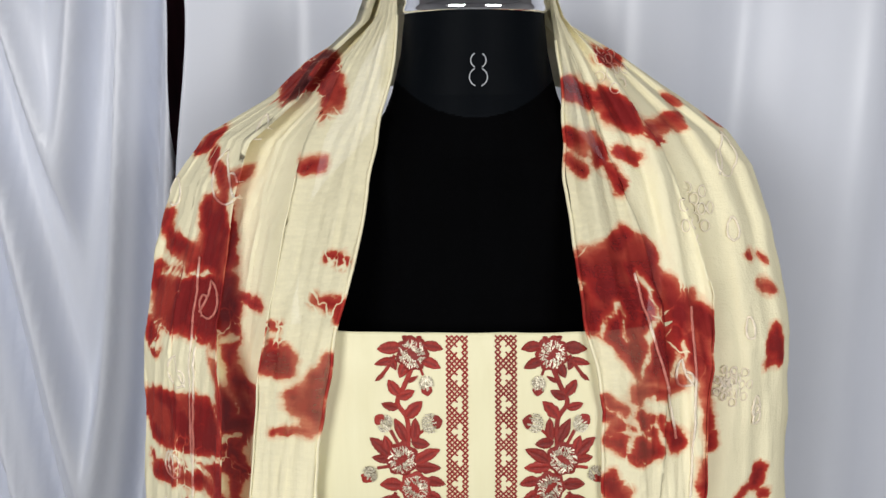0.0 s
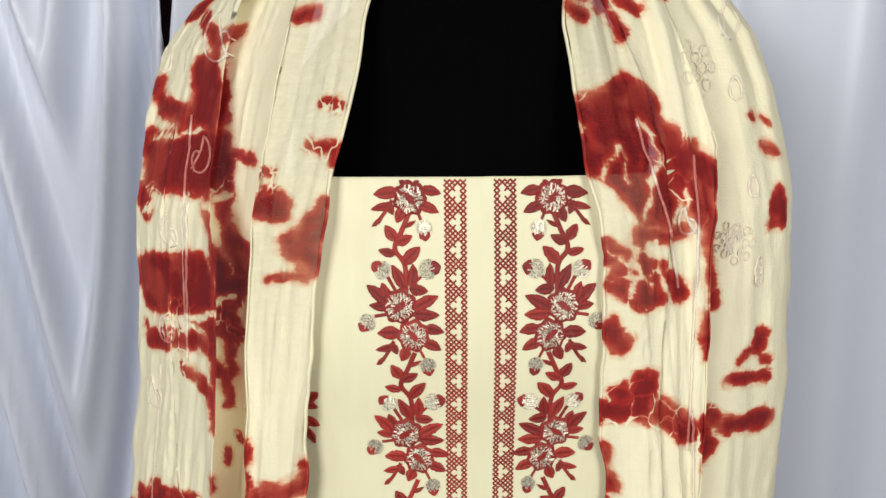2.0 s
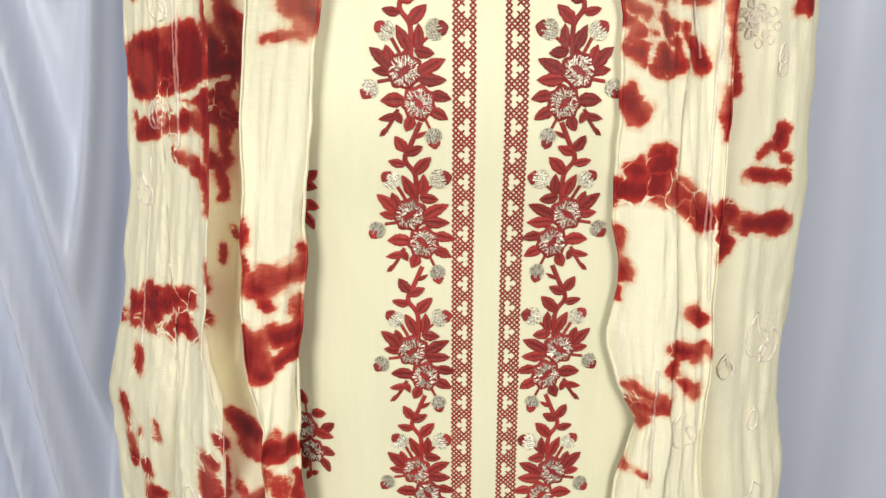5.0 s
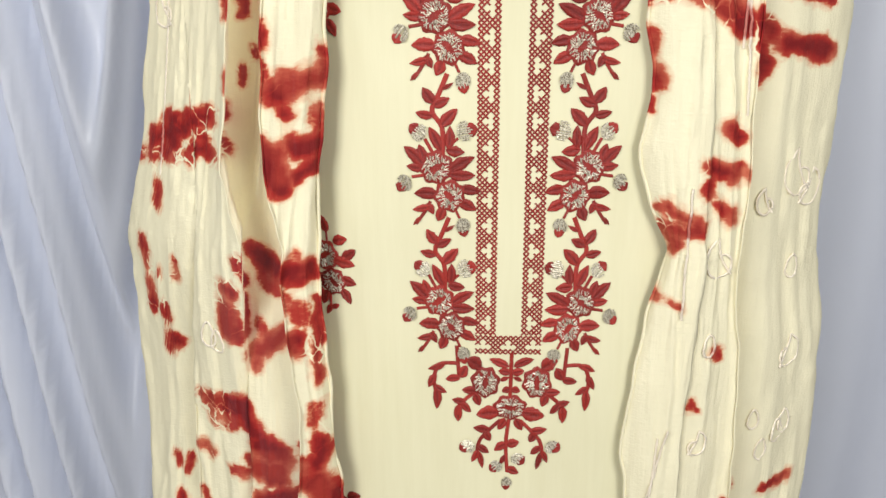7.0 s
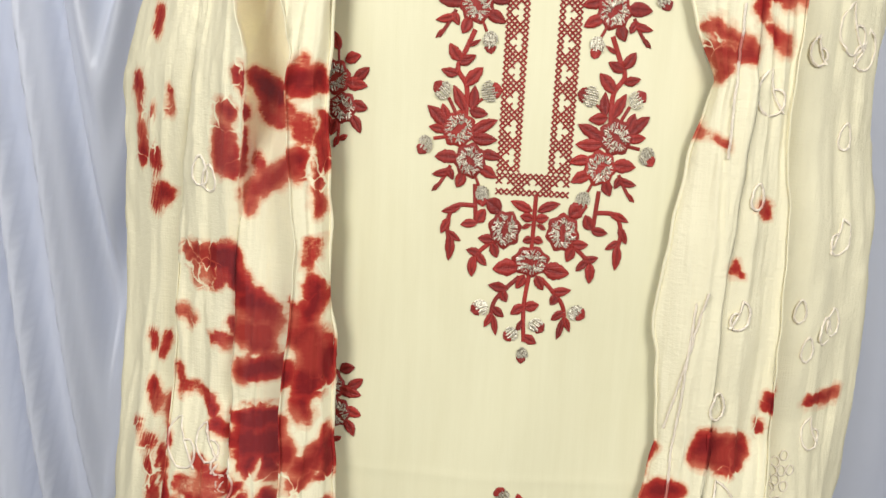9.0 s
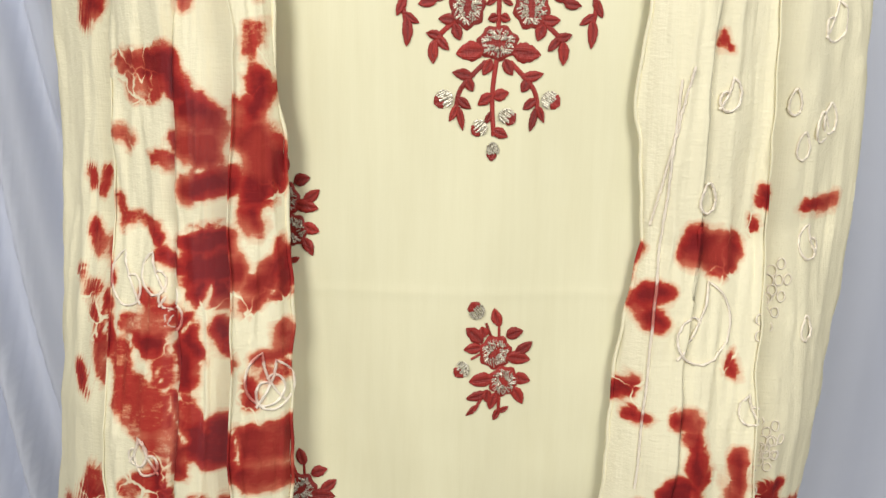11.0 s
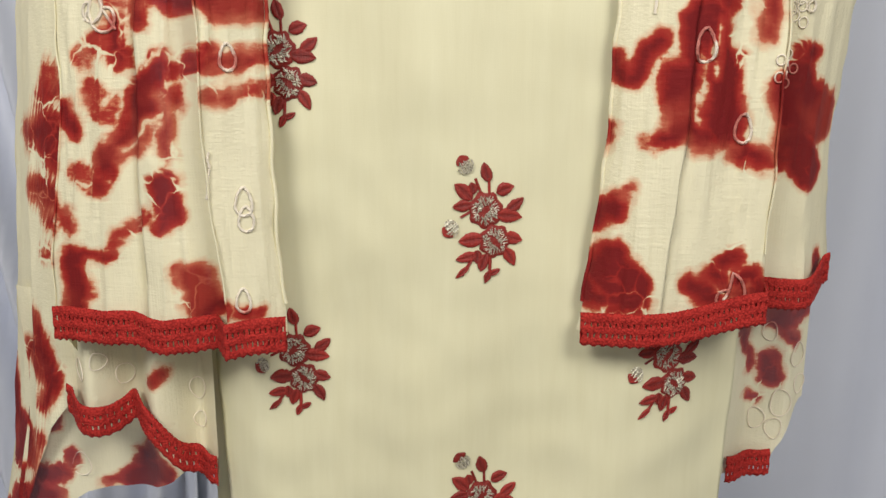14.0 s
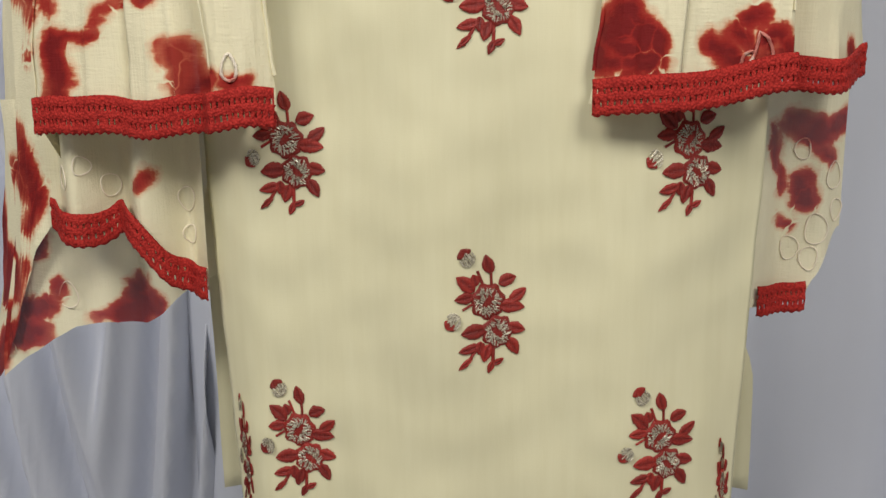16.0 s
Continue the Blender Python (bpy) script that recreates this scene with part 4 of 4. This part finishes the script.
class Stitching:
    """Collects raised stitches in a drawing's own units and lays them on the kameez."""

    def __init__(self, x, z, sx, sz, origin, mirror=1):
        self.at, self.scale, self.origin, self.mirror = (x, z), (sx * mirror, sz), origin, mirror
        self.pieces = []
        self.plump = 1.0
        self.red = self.piece("stem", SILK_RED)
        self.gold = None

    def piece(self, name, mt):
        store = ([], [], name, mt)
        self.pieces.append(store)
        return store

    def lay(self, px, py, h):
        x = self.at[0] + (px - self.origin[0]) * self.scale[0]
        z = self.at[1] - (py - self.origin[1]) * self.scale[1]
        return (x, kameez_y(x, z) - 0.0006 - h, z)

    def face(self, store, ids):
        store[1].append(tuple(ids) if self.mirror > 0 else tuple(ids)[::-1])

    def leaf(self, x0, y0, x1, y1, w, high=0.0011, name="leaf"):
        store = self.piece(name, SILK_RED)
        v = store[0]
        w *= self.plump
        x1, y1 = x1 - 0.09 * (x1 - x0), y1 - 0.09 * (y1 - y0)
        x0, y0 = x0 - 0.10 * (x1 - x0), y0 - 0.10 * (y1 - y0)
        dx, dy = x1 - x0, y1 - y0
        n = math.hypot(dx, dy)
        ux, uy, base, k = dx / n, dy / n, len(v), 13
        bend = 0.16 * n * math.sin(x0 * 3.1 + y1 * 1.7)
        for i in range(k):
            t = i / (k - 1)
            half = w * 0.54 * (4 * t * (1 - t)) ** 0.8 * (1.20 - 0.42 * t)
            half = max(half * random.uniform(0.90, 1.08), 0.5)
            c = bend * t * (1 - t)
            mx, my = x0 + dx * t - uy * c, y0 + dy * t + ux * c
            for o, h in ((1, -0.0002), (0.84, 0.75 * high), (0.42, high), (0.10, high * 0.35), (-0.10, high * 0.35), (-0.42, high), (-0.84, 0.75 * high), (-1, -0.0002)):
                v.append(self.lay(mx - uy * half * o, my + ux * half * o, h * min(1, half / 4)))
        for i in range(k - 1):
            for q in range(7):
                a = base + 8 * i + q
                self.face(store, (a, a + 8, a + 9, a + 1))

    def stem(self, *pts, w=5.0):
        if self.red[0]:
            self.red = self.piece("stem", SILK_RED)
        v, base = self.red[0], 0
        line, w = [], w * 1.3
        ext = (pts[0], *pts, pts[-1])
        for p0, p1, p2, p3 in zip(ext, ext[1:], ext[2:], ext[3:]):
            for t in (0, 0.2, 0.4, 0.6, 0.8):
                line.append(tuple(0.5 * (2 * b_ + (c - a) * t + (2 * a - 5 * b_ + 4 * c - d) * t * t + (3 * b_ - a - 3 * c + d) * t ** 3) for a, b_, c, d in zip(p0, p1, p2, p3)))
        line.append(pts[-1])
        for k, (x, y) in enumerate(line):
            (xa, ya), (xb, yb) = line[max(k - 1, 0)], line[min(k + 1, len(line) - 1)]
            n = math.hypot(xb - xa, yb - ya)
            ux, uy = (xb - xa) / n * w / 2, (yb - ya) / n * w / 2
            v.extend((self.lay(x - uy, y + ux, -0.0002), self.lay(x, y, 0.0010), self.lay(x + uy, y - ux, -0.0002)))
        for k in range(len(line) - 1):
            for q in (0, 1):
                a = 3 * k + q
                self.face(self.red, (a, a + 3, a + 4, a + 1))

    def stitch(self, x0, y0, x1, y1, w, high):
        v = self.gold[0]
        n = math.hypot(x1 - x0, y1 - y0) or 1
        nx, ny, base = -(y1 - y0) / n * w / 2, (x1 - x0) / n * w / 2, len(v)
        v.extend((self.lay(x0 + nx, y0 + ny, high * 0.4), self.lay(x0, y0, high), self.lay(x0 - nx, y0 - ny, high * 0.4),
                  self.lay(x1 + nx, y1 + ny, high * 0.4), self.lay(x1, y1, high), self.lay(x1 - nx, y1 - ny, high * 0.4)))
        self.face(self.gold, (base, base + 3, base + 4, base + 1))
        self.face(self.gold, (base + 1, base + 4, base + 5, base + 2))

    def flower(self, cx, cy, rx, ry, turn=0.6):
        red = self.piece("flower_head", SILK_RED)
        self.gold = self.piece("gold_thread", ZARI)
        v = red[0]
        base, n = len(v), 28
        v.append(self.lay(cx, cy, 0.0008))
        for rr, h in ((0.6, 0.0006), (1.02, 0.0012), (1.16, -0.0002)):
            for i in range(n):
                a = 2 * math.pi * i / n
                lobe = rr * (1 + 0.09 * math.cos(7 * a + cx))
                v.append(self.lay(cx + rx * lobe * math.cos(a), cy + ry * lobe * math.sin(a), h))
        for i in range(n):
            j = (i + 1) % n
            self.face(red, (base, base + 1 + j, base + 1 + i))
            for m in (0, n):
                self.face(red, (base + 1 + m + j, base + 1 + m + n + j, base + 1 + m + n + i, base + 1 + m + i))
        for i in range(76):
            a = 2 * math.pi * (i % 38) / 38 + random.uniform(-0.07, 0.07)
            slit = 0.20 / math.sqrt(math.sin(a - turn) ** 2 + (0.20 / 0.62) ** 2 * math.cos(a - turn) ** 2)
            ro = 0.92 + 0.07 * math.cos(7 * a + cx) + random.uniform(-0.05, 0.05)
            rm = 0.62 + random.uniform(-0.06, 0.06)
            out, inn = (ro, rm) if i < 38 else (rm - 0.04, max(slit, 0.12) + random.uniform(0.0, 0.10))
            if inn >= out:
                continue
            turn_in = random.uniform(-0.30, 0.50)
            self.stitch(cx + rx * out * math.cos(a), cy + ry * out * math.sin(a), cx + rx * inn * math.cos(a + turn_in), cy + ry * inn * math.sin(a + turn_in), random.uniform(2.0, 3.6) * (1 if i < 38 else 0.75), random.uniform(0.0012, 0.0022))

    def bud(self, cx, cy, rx, ry, tip):
        """Gold bud with a red tip towards an angle, clockwise from the right."""
        a = radians(tip)
        self.leaf(cx + rx * 0.2 * math.cos(a), cy + ry * 0.2 * math.sin(a), cx + rx * 1.4 * math.cos(a), cy + ry * 1.4 * math.sin(a), rx * 1.5, 0.0008, "bud_tip")
        self.gold = self.piece("gold_bud", ZARI)
        for i in range(9):
            t = (i - 4) / 4.6
            d = math.sqrt(max(0, 1 - t * t))
            ux, uy = math.cos(a), math.sin(a)
            bx, by = cx - uy * rx * t, cy + ux * ry * t
            self.stitch(bx - ux * rx * d, by - uy * ry * d, bx + ux * rx * d * random.uniform(0.2, 0.8), by + uy * ry * d * random.uniform(0.2, 0.8), random.uniform(2.6, 3.8), random.uniform(0.0013, 0.002))

    def build(self, name, parent, label=""):
        v, f, _, mt = self.pieces[0]
        ob = mesh_object(name, v, f, mt, parent, label)
        for v, f, part_name, mt in self.pieces[1:]:
            piece = mesh_object(part_name, v, f, mt, ob, "pale gold metallic thread" if mt is ZARI else "")
            if part_name == "leaf":
                # painted shade runs along the two middle rows, down in the groove
                piece.data.attributes.new("vein_shade", "FLOAT", "POINT").data.foreach_set("value", [0.5 if q % 8 in (3, 4) and 8 < q < 80 else 0.0 for q in range(len(v))])
            if mt is ZARI:
                tagged(piece, kind="stuff")
        return ob


def vine_pair(s):
    """Two flowers with leaves, from the upper flower down to the next vine."""
    s.flower(701, 337, 27, 28, 2.4)
    s.flower(726, 392, 26, 27, 0.7)
    for q in ((675, 330, 638, 295, 22), (680, 322, 668, 291, 17), (678, 338, 642, 335, 17), (728, 342, 777, 315, 22), (728, 350, 779, 353, 22),
              (700, 388, 655, 388, 24), (748, 378, 786, 386, 20), (745, 405, 780, 422, 20), (713, 416, 702, 444, 20)):
        s.leaf(*q)
    s.bud(640, 368, 14, 17, 130)
    s.stem((678, 352), (655, 356), w=5)
    s.stem((690, 402), (678, 425), (662, 448), w=5)
    for q in ((688, 412, 652, 421, 14), (684, 408, 697, 430, 14), (672, 436, 655, 452, 8)):
        s.leaf(*q)
    s.bud(752, 452, 13, 17, 80)
    s.stem((735, 415), (745, 436), w=4)


def vine_join(s):
    """Stem and leaves between one pair of flowers and the pair above it."""
    s.stem((722, 165), (707, 200), (694, 232), (712, 262), (713, 312), w=7)
    for q in ((696, 216, 675, 187, 20), (696, 221, 729, 207, 18), (712, 192, 735, 180, 8), (693, 241, 661, 234, 16), (712, 258, 743, 225, 22), (709, 302, 686, 257, 20), (724, 300, 727, 255, 18), (722, 304, 757, 309, 20)):
        s.leaf(*q)
    s.stem((695, 310), (680, 283), w=5)
    s.stem((722, 300), (742, 282), w=4)
    s.bud(668, 270, 15, 17, 215)
    s.bud(756, 268, 17, 19, -10)


def top_flower(s):
    s.flower(722, 142, 26, 27, 0.7)
    for q in ((697, 130, 652, 136, 22), (744, 127, 783, 135, 18), (742, 154, 778, 169, 18), (709, 160, 697, 188, 18), (713, 118, 702, 110, 10), (732, 118, 740, 110, 10)):
        s.leaf(*q)
    s.stem((690, 145), (676, 168), (658, 190), w=5)
    for q in ((686, 155, 648, 163, 14), (682, 150, 693, 174, 14), (670, 178, 651, 194, 8)):
        s.leaf(*q)
    s.bud(748, 197, 13, 17, 80)
    s.stem((733, 158), (742, 180), w=4)


PX = 0.000385
for side in (1, -1):
    for k, z in enumerate((1.2445, 1.1445, 1.0395, 0.936)):
        x = (-0.058, -0.0555, -0.055, -0.0535)[k]
        spray = Stitching(0.001 + side * x, z, PX * (0.96 if k == 3 else 1), PX, (701, 337), side)
        vine_join(spray)
        vine_pair(spray)
        if k == 0:
            top_flower(spray)
        spray.build("vine_spray", kameez, "red satin-stitch flowers and leaves")


def bottom_spray():
    s = Stitching(0.0035, 0.894, 0.000386, 0.000425, (908, 452))
    for m in (0, 1):
        def q(x, y):
            return (1816 - x if m else x), y
        def lf(x0, y0, x1, y1, w):
            s.leaf(*q(x0, y0), *q(x1, y1), w)
        s.flower(*q(856, 512), 25, 27, 1.6)
        s.stem(q(798, 440), q(803, 505), w=6)
        s.stem(q(800, 476), q(765, 478), q(752, 505), q(755, 532), w=6)
        s.stem(q(842, 528), q(808, 556), q(801, 580), w=6)
        s.stem(q(888, 590), q(848, 630), q(840, 665), w=6)
        for r in ((845, 482, 816, 464, 26), (888, 508, 906, 500, 8), (900, 478, 860, 463, 16), (904, 492, 880, 488, 16), (905, 525, 888, 530, 14), (882, 574, 834, 580, 28), (896, 588, 882, 612, 17),
                  (866, 612, 829, 606, 16), (858, 616, 869, 636, 16), (845, 645, 867, 661, 14), (842, 655, 828, 682, 12), (845, 660, 853, 696, 12), (803, 505, 773, 509, 15), (806, 502, 820, 478, 20),
                  (772, 478, 737, 490, 13), (755, 500, 739, 528, 14), (755, 522, 780, 537, 12), (757, 530, 757, 574, 17), (836, 530, 806, 529, 16), (836, 538, 846, 562, 18), (815, 556, 786, 549, 14),
                  (810, 556, 829, 576, 14), (803, 562, 801, 598, 17)):
            lf(*r)
        s.bud(*q(820, 645), 15, 13, 30 if m else 150)
    s.flower(907, 563, 29, 22, 0.1)
    s.stem((908, 452), (907, 545), w=6)
    s.stem((906, 585), (900, 640), (904, 700), w=6)
    for r in ((900, 640, 874, 656, 17), (904, 642, 930, 634, 18), (898, 665, 887, 686, 10), (904, 692, 930, 702, 16)):
        s.leaf(*r)
    s.bud(880, 688, 13, 12, 140)
    s.bud(925, 670, 14, 12, 40)
    s.bud(903, 722, 10, 13, 100)
    s.build("bottom_spray", kameez, "red satin-stitch spray that closes the neckline embroidery")


bottom_spray()


def butti(s):
    s.plump = 1.16
    s.flower(843, 187, 27, 29, 2.3)
    s.flower(861, 246, 25, 27, 0.7)
    s.stem((850, 158), (849, 128), w=4)
    s.stem((836, 160), (824, 128), w=4)
    s.stem((815, 190), (797, 200), w=4)
    s.stem((828, 264), (813, 290), (800, 310), w=5)
    s.stem((853, 275), (852, 308), w=5)
    for q in ((816, 165, 783, 135, 22), (822, 155, 815, 133, 16), (815, 176, 779, 181, 18), (850, 132, 838, 96, 18), (866, 155, 899, 143, 20), (885, 188, 917, 164, 18), (868, 198, 916, 203, 22),
              (836, 240, 789, 246, 24), (882, 236, 916, 247, 20), (880, 262, 901, 297, 18), (845, 272, 834, 306, 18), (825, 270, 785, 281, 16), (829, 264, 827, 290, 16), (812, 294, 786, 317, 9),
              (854, 308, 874, 298, 10), (852, 304, 842, 328, 11)):
        s.leaf(*q)
    s.bud(806, 104, 15, 16, 235)
    s.bud(780, 220, 14, 17, 140)


PXB = 0.000355
for x, z in ((0.007, 0.642), (0.004, 0.432), (0.003, 0.226), (-0.144, 1.168), (-0.141, 0.967), (-0.138, 0.743), (-0.129, 0.534), (-0.127, 0.332), (-0.128, 0.132), (0.131, 0.329), (0.118, 0.131)):
    s = Stitching(x, z, PXB, PXB, (843, 187))
    butti(s)
    s.build("butti", kameez, "red and gold embroidered flower sprig")
# sprigs that turn round the sides of the skirt
for x, z in ((-0.170, 0.117), (0.168, 0.085)):
    s = Stitching(x, z, PXB * 0.22, PXB, (843, 187))
    butti(s)
    s.build("butti", kameez, "red and gold embroidered flower sprig on the turned side")


def cross_stitch(x0, x1, z0, z1, flip, upright=True):
    """A band of crossed threads with clover-shaped openings."""
    cell = 0.00385
    nx, nz = round((x1 - x0) / cell), round((z1 - z0) / cell)
    cx_, cz_ = (x1 - x0) / nx, (z1 - z0) / nz
    v, f = [], []
    gaps = {(2, 1), (2, 2), (2, 3), (1, 2)}
    w = 0.00045
    for i in range(nx):
        for k in range(nz):
            a, b_ = (i, k % 5) if upright else (k, (i + 1) % 5)
            if (3 - a if flip else a, b_) in gaps:
                continue
            cx, cz = x0 + (i + 0.5) * cx_, z1 - (k + 0.5) * cz_
            for sgn in (1, -1):
                base, h = len(v), cell * 0.54
                lift = 0.0009 if sgn > 0 else 0.0007
                for e in (-1, 0, 1):
                    for o in (-1, 0, 1):
                        x, z = cx + e * h * sgn + o * w, cz + e * h - o * w * sgn
                        v.append((x, kameez_y(x, z) - (lift if o == 0 else 0.0003) - 0.0003 * (e == 0), z))
                for e in (0, 1):
                    for o in (0, 1):
                        p = base + 3 * e + o
                        f.append((p, p + 3, p + 4, p + 1))
    return mesh_object("cross_stitch_band", v, f, SILK_RED, kameez, "red cross-stitch lattice band")


cross_stitch(-0.0245, -0.0095, 0.909, 1.332, False)
cross_stitch(0.0105, 0.0255, 0.909, 1.332, True)
cross_stitch(-0.0245, 0.0255, 0.893, 0.908, False, False)
